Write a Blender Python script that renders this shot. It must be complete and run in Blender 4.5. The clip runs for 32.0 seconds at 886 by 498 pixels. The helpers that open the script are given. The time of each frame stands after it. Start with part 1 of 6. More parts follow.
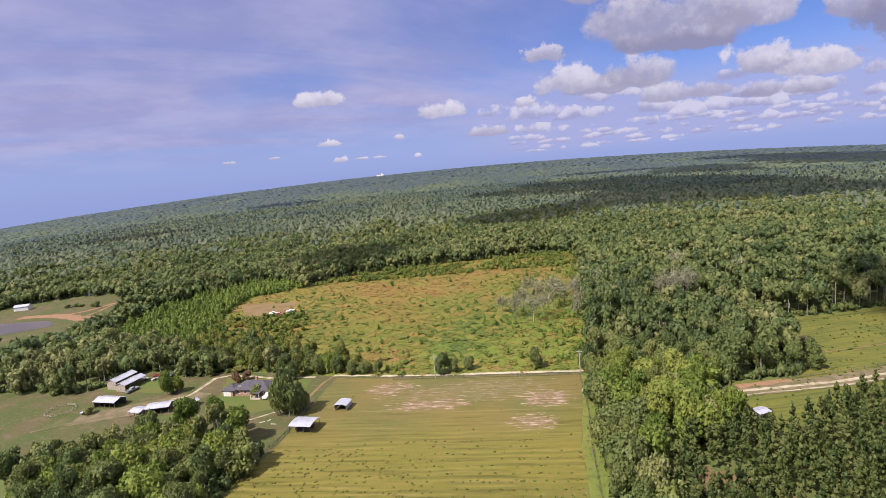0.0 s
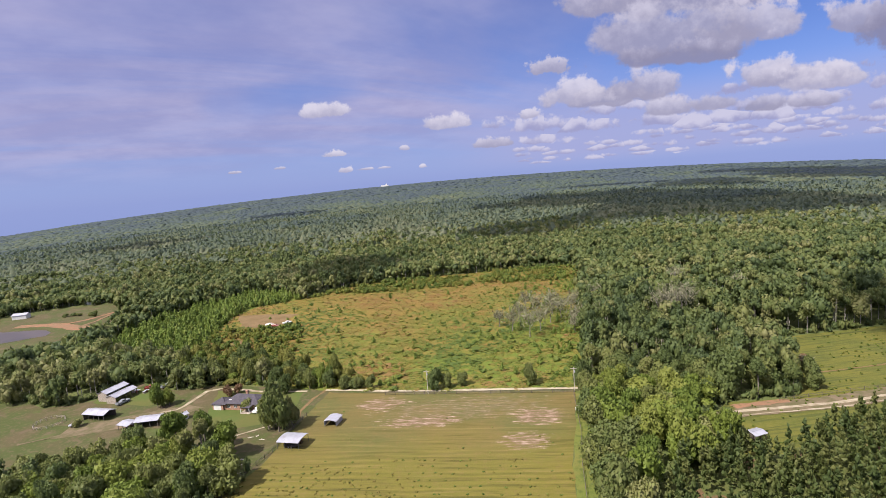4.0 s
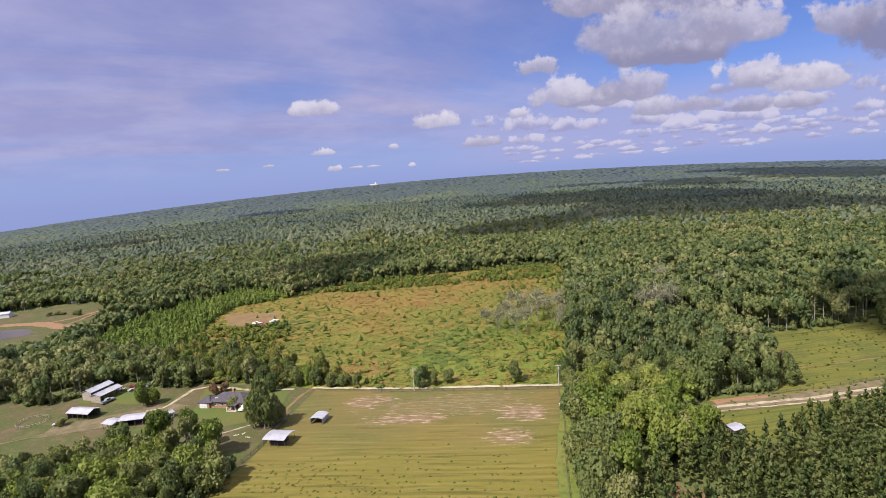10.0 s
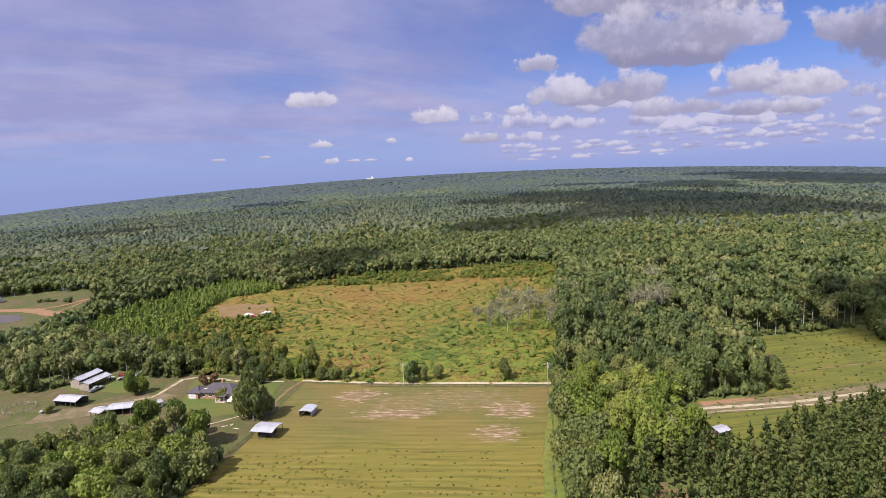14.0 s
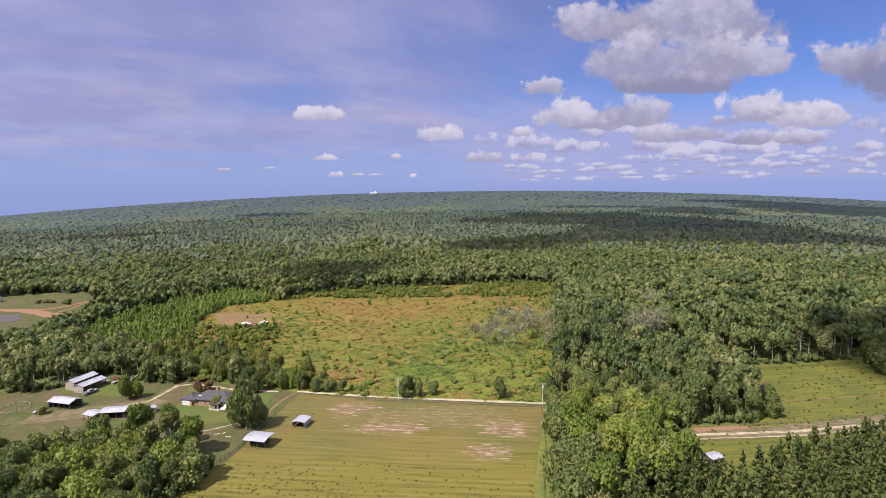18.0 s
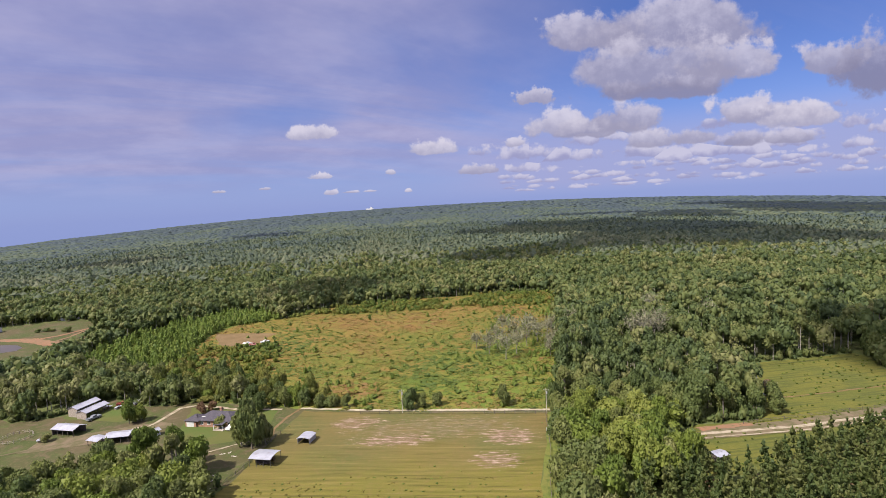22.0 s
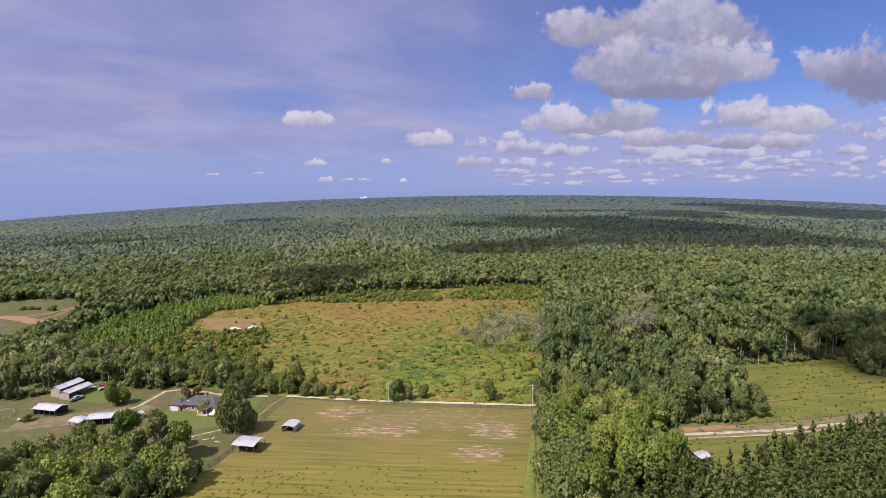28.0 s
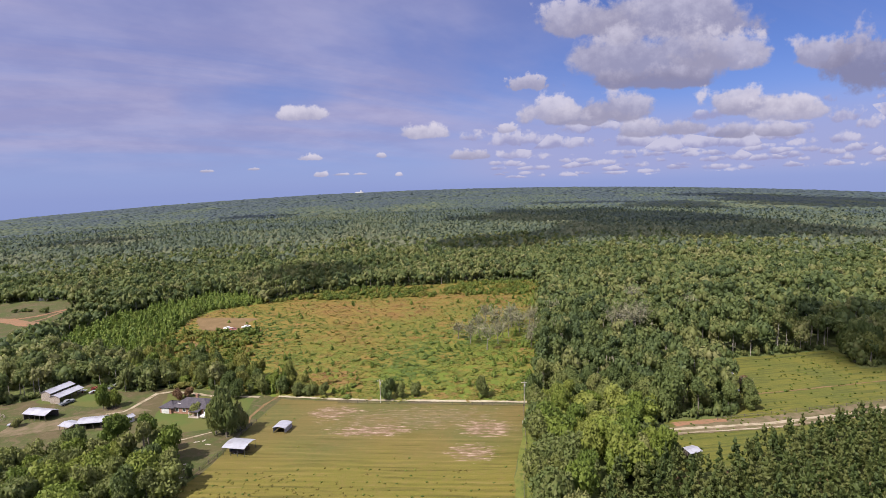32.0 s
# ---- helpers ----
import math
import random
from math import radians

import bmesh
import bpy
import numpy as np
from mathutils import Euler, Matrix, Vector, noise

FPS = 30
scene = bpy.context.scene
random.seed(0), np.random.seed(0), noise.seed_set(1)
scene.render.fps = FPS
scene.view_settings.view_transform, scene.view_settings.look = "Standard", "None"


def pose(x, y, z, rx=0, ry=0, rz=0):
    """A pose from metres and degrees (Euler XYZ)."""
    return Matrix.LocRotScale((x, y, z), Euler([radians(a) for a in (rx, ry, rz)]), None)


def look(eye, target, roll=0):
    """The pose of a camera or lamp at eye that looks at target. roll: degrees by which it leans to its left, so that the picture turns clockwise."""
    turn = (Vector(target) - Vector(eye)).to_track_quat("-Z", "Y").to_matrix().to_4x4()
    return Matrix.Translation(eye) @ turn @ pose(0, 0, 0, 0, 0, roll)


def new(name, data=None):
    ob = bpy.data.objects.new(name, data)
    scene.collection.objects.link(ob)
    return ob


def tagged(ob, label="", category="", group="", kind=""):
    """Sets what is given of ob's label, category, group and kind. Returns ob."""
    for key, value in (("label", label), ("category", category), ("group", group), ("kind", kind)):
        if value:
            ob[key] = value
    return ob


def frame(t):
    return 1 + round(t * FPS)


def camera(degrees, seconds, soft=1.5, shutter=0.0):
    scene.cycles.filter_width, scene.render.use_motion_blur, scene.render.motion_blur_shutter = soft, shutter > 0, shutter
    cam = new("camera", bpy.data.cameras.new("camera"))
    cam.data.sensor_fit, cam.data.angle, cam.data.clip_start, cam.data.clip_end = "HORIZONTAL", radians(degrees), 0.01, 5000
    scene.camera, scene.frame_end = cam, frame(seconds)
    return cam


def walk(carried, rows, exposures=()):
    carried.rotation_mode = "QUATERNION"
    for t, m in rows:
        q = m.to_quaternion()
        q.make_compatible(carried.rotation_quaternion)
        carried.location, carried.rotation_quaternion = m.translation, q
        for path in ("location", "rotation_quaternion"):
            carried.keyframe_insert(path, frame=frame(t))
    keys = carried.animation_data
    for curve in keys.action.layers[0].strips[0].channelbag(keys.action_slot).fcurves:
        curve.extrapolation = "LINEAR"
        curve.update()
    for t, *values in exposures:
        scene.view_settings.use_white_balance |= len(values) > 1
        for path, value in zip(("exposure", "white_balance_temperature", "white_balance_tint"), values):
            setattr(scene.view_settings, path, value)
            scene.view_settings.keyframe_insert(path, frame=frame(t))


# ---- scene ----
cam = camera(79.1, 32.0, soft=0.75)
PATH = [
    (0, (0.00, 0.00, 79.63), (-4.61, 98.99, 64.60), -5.20),
    (0.3, (0.00, 0.00, 79.63), (-4.28, 99.30, 68.64), -5.66),
    (0.5, (0.48, -0.33, 79.59), (-3.97, 98.97, 68.68), -5.26),
    (1, (1.87, -1.43, 79.58), (-3.02, 97.99, 69.99), -3.38),
    (1.5, (2.75, 0.20, 79.91), (-1.96, 99.52, 69.27), -3.36),
    (2, (4.04, 1.80, 80.24), (-1.45, 101.01, 69.01), -3.18),
    (2.5, (3.55, 2.19, 80.47), (-1.51, 101.25, 67.81), -4.72),
    (4.5, (4.15, 1.95, 80.17), (-1.08, 100.94, 66.95), -4.71),
    (5, (4.68, 1.59, 79.96), (-0.22, 100.38, 65.26), -1.94),
    (5.5, (4.62, 0.49, 79.90), (-0.07, 99.78, 68.99), -2.57),
    (6, (4.78, 0.82, 79.80), (0.18, 99.86, 66.72), -3.16),
    (6.5, (4.84, 1.34, 80.19), (0.34, 100.14, 65.41), -3.09),
    (7, (5.17, 0.92, 80.57), (0.65, 100.27, 70.06), -5.27),
    (7.5, (5.59, 3.28, 80.37), (1.01, 100.91, 59.22), -3.41),
    (8, (5.28, 2.46, 80.40), (1.06, 100.91, 63.34), -3.61),
    (8.5, (5.13, 0.84, 80.29), (1.22, 99.86, 66.90), -4.53),
    (9, (5.11, 0.59, 80.26), (1.29, 99.62, 66.84), -4.79),
    (9.5, (5.20, 1.18, 80.40), (1.41, 100.07, 66.03), -4.93),
    (10, (5.04, 0.50, 80.24), (1.83, 99.56, 66.91), -4.52),
    (10.5, (5.10, 0.80, 80.29), (1.98, 99.64, 65.46), -4.43),
    (11, (5.33, 0.15, 80.88), (2.30, 99.34, 68.55), -3.72),
    (11.5, (5.95, 0.73, 80.95), (3.51, 99.63, 66.37), -0.71),
    (12, (6.48, 1.19, 80.59), (4.32, 99.77, 63.94), 0.51),
    (12.5, (5.96, 1.86, 80.69), (3.65, 100.26, 63.08), -1.43),
    (13, (5.42, 0.53, 80.55), (2.95, 99.51, 66.51), -4.25),
    (13.5, (5.68, 0.10, 80.21), (3.17, 99.12, 66.49), -3.97),
    (14, (5.82, 0.46, 80.34), (3.48, 99.42, 66.18), -3.03),
    (14.5, (6.02, -0.22, 80.45), (3.79, 98.88, 67.29), -1.03),
    (16.5, (5.16, -0.30, 80.96), (2.46, 98.78, 67.75), -3.84),
    (17, (4.68, -0.42, 80.94), (2.61, 98.87, 69.16), -1.33),
    (17.5, (5.06, -0.15, 80.98), (3.10, 99.05, 68.55), 0.40),
    (18, (6.07, -1.09, 80.23), (3.72, 98.27, 69.21), -0.82),
    (18.5, (5.91, -0.56, 79.44), (3.67, 98.30, 64.58), 0.03),
    (19, (5.29, -2.72, 79.24), (3.30, 97.05, 72.68), -2.79),
    (19.5, (5.43, -0.26, 79.33), (3.56, 98.75, 65.38), -1.06),
    (20, (6.20, -2.83, 79.17), (3.98, 96.91, 72.34), -2.79),
    (20.5, (5.45, -0.85, 79.95), (3.05, 98.26, 66.83), -2.50),
    (21, (5.53, -0.18, 80.58), (3.77, 98.88, 66.95), -0.85),
    (21.5, (5.99, -1.87, 79.94), (4.24, 97.82, 72.23), -3.04),
    (22, (6.16, -2.70, 79.39), (4.29, 96.92, 70.80), -3.21),
    (22.5, (6.07, -1.94, 79.67), (4.46, 97.49, 69.17), -1.66),
    (23, (5.99, 0.07, 80.62), (4.37, 98.99, 66.02), -0.99),
    (23.5, (5.75, -1.47, 80.58), (4.07, 97.99, 70.35), -3.22),
    (24, (5.54, -1.36, 79.45), (3.45, 97.98, 68.22), -3.66),
    (24.5, (5.86, -0.88, 79.14), (3.92, 98.34, 66.83), -4.45),
    (26.5, (5.75, -1.35, 78.35), (4.10, 98.49, 72.99), -6.76),
    (27, (5.84, -0.51, 78.41), (4.35, 98.69, 65.88), -3.51),
    (27.5, (6.85, 2.72, 79.13), (5.51, 99.74, 54.93), 0.92),
    (28, (6.42, -1.73, 79.60), (5.88, 97.74, 69.42), -1.01),
    (28.5, (5.87, -5.81, 78.90), (4.56, 94.15, 76.11), -5.63),
    (29, (5.68, -6.12, 78.61), (4.90, 93.84, 75.65), -3.83),
    (29.5, (6.44, -4.54, 78.94), (6.44, 95.26, 72.61), -1.92),
    (30, (7.14, -3.66, 79.47), (6.94, 96.14, 73.24), -2.01),
    (30.5, (7.51, -1.64, 79.53), (7.02, 97.78, 68.73), -3.51),
    (31, (8.35, 1.74, 80.10), (7.43, 99.76, 60.80), -6.58),
    (31.5, (9.24, 1.97, 80.86), (8.73, 100.41, 63.28), -6.96),
    (32, (9.18, -0.63, 81.15), (9.18, 98.71, 69.71), -1.85),
]
walk(cam, [(t, look(eye, target, roll)) for t, eye, target, roll in PATH], [(0, 1.02), (4, 0.97), (20, 0.97), (23, 0.88), (27, 0.88), (29, 0.90), (31, 0.86), (32, 0.88)])

# ---------------------------------------------------------------- sky and sun
SUN_AZ, SUN_EL = radians(232), radians(52)      # clockwise from +y, and height
TO_SUN = Vector((math.sin(SUN_AZ) * math.cos(SUN_EL), math.cos(SUN_AZ) * math.cos(SUN_EL), math.sin(SUN_EL)))
sun = new("sun", bpy.data.lights.new("sun", "SUN"))
sun.data.energy, sun.data.angle, sun.data.color = 4.1, radians(0.55), (1.0, 0.94, 0.84)
sun.matrix_world = look(TO_SUN * 500, (0, 0, 0))


class Nodes:
    """Short hand for building node trees."""

    def __init__(self, tree):
        self.tree = tree
        tree.nodes.clear()

    def add(self, kind, **values):
        node = self.tree.nodes.new(kind)
        for key, value in values.items():
            setattr(node, key, value)
        return node

    def link(self, a, b):
        self.tree.links.new(a, b)

    def put(self, socket, value):
        if isinstance(value, bpy.types.NodeSocket):
            self.link(value, socket)
        elif value is not None:
            socket.default_value = value

    def math(self, op, a, b=None, c=None, clamp=False):
        node = self.add("ShaderNodeMath", operation=op, use_clamp=clamp)
        for n, v in enumerate((a, b, c)):
            self.put(node.inputs[n], v)
        return node.outputs[0]

    def mix(self, fac, a, b):
        node = self.add("ShaderNodeMix", data_type="RGBA")
        self.put(node.inputs["Factor"], fac)
        self.put(node.inputs[6], a if not isinstance(a, tuple) else (*a, 1)[:4])
        self.put(node.inputs[7], b if not isinstance(b, tuple) else (*b, 1)[:4])
        return node.outputs[2]

    def noise(self, vector, scale, detail=4.0, rough=0.55, lac=2.0, warp=0.0):
        node = self.add("ShaderNodeTexNoise")
        self.put(node.inputs["Vector"], vector)
        for key, v in (("Scale", scale), ("Detail", detail), ("Roughness", rough), ("Lacunarity", lac), ("Distortion", warp)):
            node.inputs[key].default_value = v
        return node.outputs["Fac"]

    def ramp(self, fac, stops):
        node = self.add("ShaderNodeValToRGB")
        els = node.color_ramp.elements
        while len(els) < len(stops):
            els.new(0.5)
        for el, (pos, col) in zip(els, stops):
            el.position, el.color = pos, (*col, 1) if len(col) == 3 else col
        self.put(node.inputs[0], fac)
        return node.outputs[0]

    def smooth(self, value, lo, hi):
        node = self.add("ShaderNodeMapRange", interpolation_type="SMOOTHSTEP")
        self.put(node.inputs[0], value)
        node.inputs[1].default_value, node.inputs[2].default_value = lo, hi
        return node.outputs[0]

    def scaled(self, vector, x, y, z):
        node = self.add("ShaderNodeVectorMath", operation="MULTIPLY")
        self.put(node.inputs[0], vector)
        node.inputs[1].default_value = (x, y, z)
        return node.outputs[0]


def build_world():
    world = bpy.data.worlds.new("sky")
    scene.world = world
    world.use_nodes = True
    n = Nodes(world.node_tree)
    sky = n.add("ShaderNodeTexSky", sky_type="NISHITA", sun_disc=False, sun_elevation=SUN_EL, sun_rotation=SUN_AZ,
                altitude=80, air_density=1.0, dust_density=0.6, ozone_density=2.0)
    way = n.add("ShaderNodeTexCoord").outputs["Generated"]
    xyz = n.add("ShaderNodeSeparateXYZ")
    n.link(way, xyz.inputs[0])
    x, y, z = xyz.outputs
    ahead = n.math("MAXIMUM", y, 0.06)
    u, v = n.math("DIVIDE", x, ahead), n.math("DIVIDE", z, ahead)
    flat = n.add("ShaderNodeCombineXYZ")
    n.link(u, flat.inputs[0]), n.link(v, flat.inputs[1])
    uv = flat.outputs[0]
    # clear air: the sky's own colour, paler towards the horizon
    base = n.scaled(sky.outputs[0], 0.059, 0.068, 0.118)
    pale = n.smooth(z, 0.20, -0.02)
    base = n.mix(n.math("MULTIPLY", pale, 0.72), base, (0.305, 0.385, 0.785))
    # thin high veil, streaked along the wind
    up = n.math("MAXIMUM", z, 0.0)
    up = n.math("ADD", up, 0.16)
    over = n.add("ShaderNodeCombineXYZ")
    n.link(n.math("DIVIDE", x, up), over.inputs[0]), n.link(n.math("DIVIDE", y, up), over.inputs[1])
    turned = n.add("ShaderNodeVectorRotate", rotation_type="Z_AXIS")
    n.link(over.outputs[0], turned.inputs["Vector"])
    turned.inputs["Angle"].default_value = radians(-34)
    streak = n.noise(n.scaled(turned.outputs[0], 0.36, 1.0, 1.0), 0.9, 6, 0.55, 2.1, 0.5)
    broad = n.noise(uv, 2.4, 3, 0.5, 2.0, 0.3)
    side = n.smooth(n.math("ADD", u, n.math("MULTIPLY", n.math("SUBTRACT", broad, 0.5), 0.9)), 0.42, -0.18)
    veil = n.math("MULTIPLY", n.smooth(streak, 0.22, 0.60), side)
    veil = n.math("MAXIMUM", n.math("MULTIPLY", veil, 0.95), n.math("MULTIPLY", n.smooth(streak, 0.45, 0.75), 0.35))
    veil = n.math("MULTIPLY", veil, n.smooth(z, 0.015, 0.10))
    hole_u, hole_v = n.math("DIVIDE", n.math("ADD", u, 0.33), 0.16), n.math("DIVIDE", n.math("SUBTRACT", v, 0.168), 0.045)
    hole = n.smooth(n.math("ADD", n.math("ADD", n.math("MULTIPLY", hole_u, hole_u), n.math("MULTIPLY", hole_v, hole_v)), n.math("MULTIPLY", n.math("SUBTRACT", broad, 0.5), 3.0)), 0.0, 1.3)
    veil = n.math("MULTIPLY", veil, n.math("MULTIPLY_ADD", hole, 0.8, 0.2))
    tone = n.mix(n.smooth(n.noise(turned.outputs[0], 1.6, 5, 0.6), 0.35, 0.7), (0.335, 0.333, 0.580), (0.440, 0.426, 0.660))
    col = n.mix(veil, base, tone)
    # Extra brightness above the view, added to lift the shade on the land.
    col = n.mix(n.math("MULTIPLY", n.smooth(z, 0.38, 0.75), 0.85), col, (1.20, 1.16, 1.32))
    # cumulus fields towards the right: small puffs low over the horizon, larger ones above them
    lift = n.math("ADD", n.math("MAXIMUM", z, 0.0), 0.055)
    rise = n.math("LOGARITHM", lift, math.e)
    eastward = n.smooth(n.math("ADD", u, n.math("MULTIPLY", z, 0.6)), -0.06, 0.20)
    haze = n.math("MULTIPLY", eastward, n.math("MULTIPLY", n.smooth(z, 0.0, 0.03), n.smooth(z, 0.15, 0.07)))
    col = n.mix(n.math("MULTIPLY", haze, 0.68), col, (0.390, 0.398, 0.670))
    ragged_edge = n.noise(uv, 55.0, 4, 0.6)
    lumps = n.noise(uv, 22.0, 4, 0.55)
    for across, upward, lo, hi, top, fade, least in ((27.0, 6.6, 0.004, 0.016, 0.064, 0.042, 0.05), (14.0, 4.4, 0.036, 0.052, 0.132, 0.100, 0.08)):
        low = n.add("ShaderNodeCombineXYZ")
        n.link(n.math("MULTIPLY", u, across), low.inputs[0]), n.link(n.math("MULTIPLY", rise, upward), low.inputs[1])
        cell = n.add("ShaderNodeTexVoronoi", voronoi_dimensions="2D", feature="F1")
        n.link(low.outputs[0], cell.inputs["Vector"])
        cell.inputs["Scale"].default_value = 1.0
        apart = n.add("ShaderNodeVectorMath", operation="SUBTRACT")
        n.link(low.outputs[0], apart.inputs[0]), n.link(cell.outputs["Position"], apart.inputs[1])
        off = n.add("ShaderNodeSeparateXYZ")
        n.link(apart.outputs[0], off.inputs[0])
        chance = n.add("ShaderNodeSeparateXYZ")
        n.link(cell.outputs["Color"], chance.inputs[0])
        ox, oy = off.outputs[0], n.math("MULTIPLY_ADD", n.math("MINIMUM", off.outputs[1], 0.0), 1.1, off.outputs[1])
        near = n.math("SQRT", n.math("MULTIPLY_ADD", ox, n.math("MULTIPLY", ox, 0.72), n.math("MULTIPLY", oy, oy)))
        fringe = n.math("ADD", n.math("MULTIPLY", n.math("SUBTRACT", ragged_edge, 0.5), 1.2), n.math("MULTIPLY", n.math("SUBTRACT", lumps, 0.5), 1.2))
        where = n.math("MULTIPLY", eastward, n.math("MULTIPLY", n.smooth(z, lo, hi), n.smooth(z, top, fade)))
        size = n.math("MULTIPLY_ADD", n.smooth(chance.outputs[0], least, 0.8), 0.32, 0.40)
        puff = n.math("ADD", n.math("SUBTRACT", n.math("ADD", size, n.math("MULTIPLY", n.math("SUBTRACT", where, 1.0), 1.2)), near), fringe)
        lit = n.smooth(n.math("MULTIPLY_ADD", n.math("SUBTRACT", lumps, 0.5), 1.8, off.outputs[1]), -0.22, 0.42)
        col = n.mix(n.math("MULTIPLY", n.smooth(puff, -0.02, 0.30), 0.86), col, n.mix(lit, (0.345, 0.343, 0.560), (0.625, 0.600, 0.760)))
    # single cumulus: across, height, half width, half height, greyness of the base
    fine = n.noise(uv, 15.0, 7, 0.60)
    coarse = n.noise(uv, 7.0, 6, 0.58)
    grain = n.noise(uv, 40.0, 4, 0.6)
    big_w = n.math("MULTIPLY", n.math("SUBTRACT", coarse, 0.5), 2.3)
    small_w = n.math("MULTIPLY", n.math("SUBTRACT", fine, 0.5), 2.1)
    tiny_w = n.math("MULTIPLY", n.math("SUBTRACT", grain, 0.5), 1.9)
    CLOUDS = [
        (0.055, 0.060, 0.050, 0.017, 0.6, 2), (0.370, 0.098, 0.070, 0.030, 0.6, 1), (0.455, 0.100, 0.060, 0.028, 0.6, 1), (0.530, 0.088, 0.060, 0.024, 0.8, 1), (0.625, 0.086, 0.055, 0.020, 0.7, 1),
        (0.124, 0.106, 0.024, 0.017, 0.4, 2), (0.165, 0.187, 0.050, 0.026, 0.6, 2), (0.260, 0.125, 0.110, 0.032, 0.7, 1), (0.320, 0.142, 0.085, 0.046, 0.65, 1), (0.210, 0.140, 0.075, 0.046, 0.4, 1),
        (0.280, 0.300, 0.110, 0.060, 0.7, 1), (0.420, 0.310, 0.200, 0.100, 0.7, 0), (0.510, 0.235, 0.110, 0.065, 0.6, 1), (0.400, 0.240, 0.180, 0.095, 0.7, 0), (0.400, 0.190, 0.165, 0.036, 1.0, 1),
        (0.545, 0.150, 0.075, 0.046, 0.4, 1), (0.595, 0.136, 0.120, 0.036, 0.6, 1), (0.640, 0.132, 0.085, 0.042, 0.4, 1), (0.700, 0.225, 0.080, 0.050, 0.7, 1), (0.775, 0.205, 0.100, 0.095, 1.1, 1),
        (-0.246, 0.146, 0.054, 0.027, 0.30, 1), (-0.036, 0.106, 0.064, 0.026, 0.30, 1), (-0.240, 0.064, 0.028, 0.011, 0.3, 2),
        (-0.222, 0.033, 0.017, 0.011, 0.3, 2), (-0.108, 0.063, 0.015, 0.008, 0.4, 2), (-0.076, 0.027, 0.010, 0.006, 0.3, 2), (-0.145, 0.030, 0.016, 0.004, 0.4, 2),
        (-0.432, 0.044, 0.018, 0.005, 0.5, 2), (-0.342, 0.045, 0.017, 0.005, 0.5, 2), (-0.185, 0.030, 0.020, 0.004, 0.5, 2),
    ]
    for cu, cv, a, b, grey, size in CLOUDS:
        w = (big_w, small_w, tiny_w)[size]
        du = n.math("DIVIDE", n.math("SUBTRACT", u, cu), a)
        dv = n.math("DIVIDE", n.math("SUBTRACT", v, cv - 0.35 * b), b)
        below = n.math("MINIMUM", dv, 0.0)
        dv2 = n.math("MULTIPLY_ADD", below, 1.6, dv)
        far = n.math("SQRT", n.math("ADD", n.math("MULTIPLY", du, du), n.math("MULTIPLY", dv2, dv2)))
        body = n.math("ADD", n.math("SUBTRACT", 1.0, far), n.math("MULTIPLY", n.math("ADD", w, n.math("MULTIPLY", n.math("ADD", small_w, tiny_w), 0.30)), n.math("ADD", 0.85, n.math("MULTIPLY", below, 0.40))))
        alpha = n.smooth(body, 0.08, 0.36 + 0.1 * grey)
        height = n.math("ADD", n.math("MULTIPLY", dv, 0.55), n.math("MULTIPLY", n.math("ADD", small_w, tiny_w), 0.32))
        light = n.smooth(height, -0.35 + 0.35 * grey, 0.25 + 0.5 * grey)
        dark = (0.50 - 0.23 * grey, 0.48 - 0.22 * grey, 0.64 - 0.24 * grey)
        bright = (0.80 - 0.26 * grey, 0.75 - 0.23 * grey, 0.85 - 0.16 * grey)
        col = n.mix(n.math("MULTIPLY", alpha, 0.90), col, n.mix(light, dark, bright))
    bg = n.add("ShaderNodeBackground")
    n.put(bg.inputs[0], col)
    bg.inputs[1].default_value = 0.53
    n.link(bg.outputs[0], n.add("ShaderNodeOutputWorld").inputs[0])


build_world()


# ---------------------------------------------------------------- materials
def material(name, build, rough=0.8, bump=0.0, bump_scale=1.0, spec=0.3, metal=0.0, glow=0.0):
    """A node material; build(n, place) returns the colour socket, place being the point in metres."""
    m = bpy.data.materials.new(name)
    m.use_nodes = True
    n = Nodes(m.node_tree)
    place = n.add("ShaderNodeTexCoord").outputs["Object"]
    b = n.add("ShaderNodeBsdfPrincipled")
    n.put(b.inputs["Base Color"], build(n, place))
    b.inputs["Roughness"].default_value, b.inputs["Metallic"].default_value = rough, metal
    b.inputs["Specular IOR Level"].default_value = spec
    if bump:
        node = n.add("ShaderNodeBump")
        node.inputs["Strength"].default_value, node.inputs["Distance"].default_value = 1.0, bump
        n.link(n.noise(place, bump_scale, 5, 0.6), node.inputs["Height"])
        n.link(node.outputs[0], b.inputs["Normal"])
    n.link(b.outputs[0], n.add("ShaderNodeOutputMaterial").inputs[0])
    return m


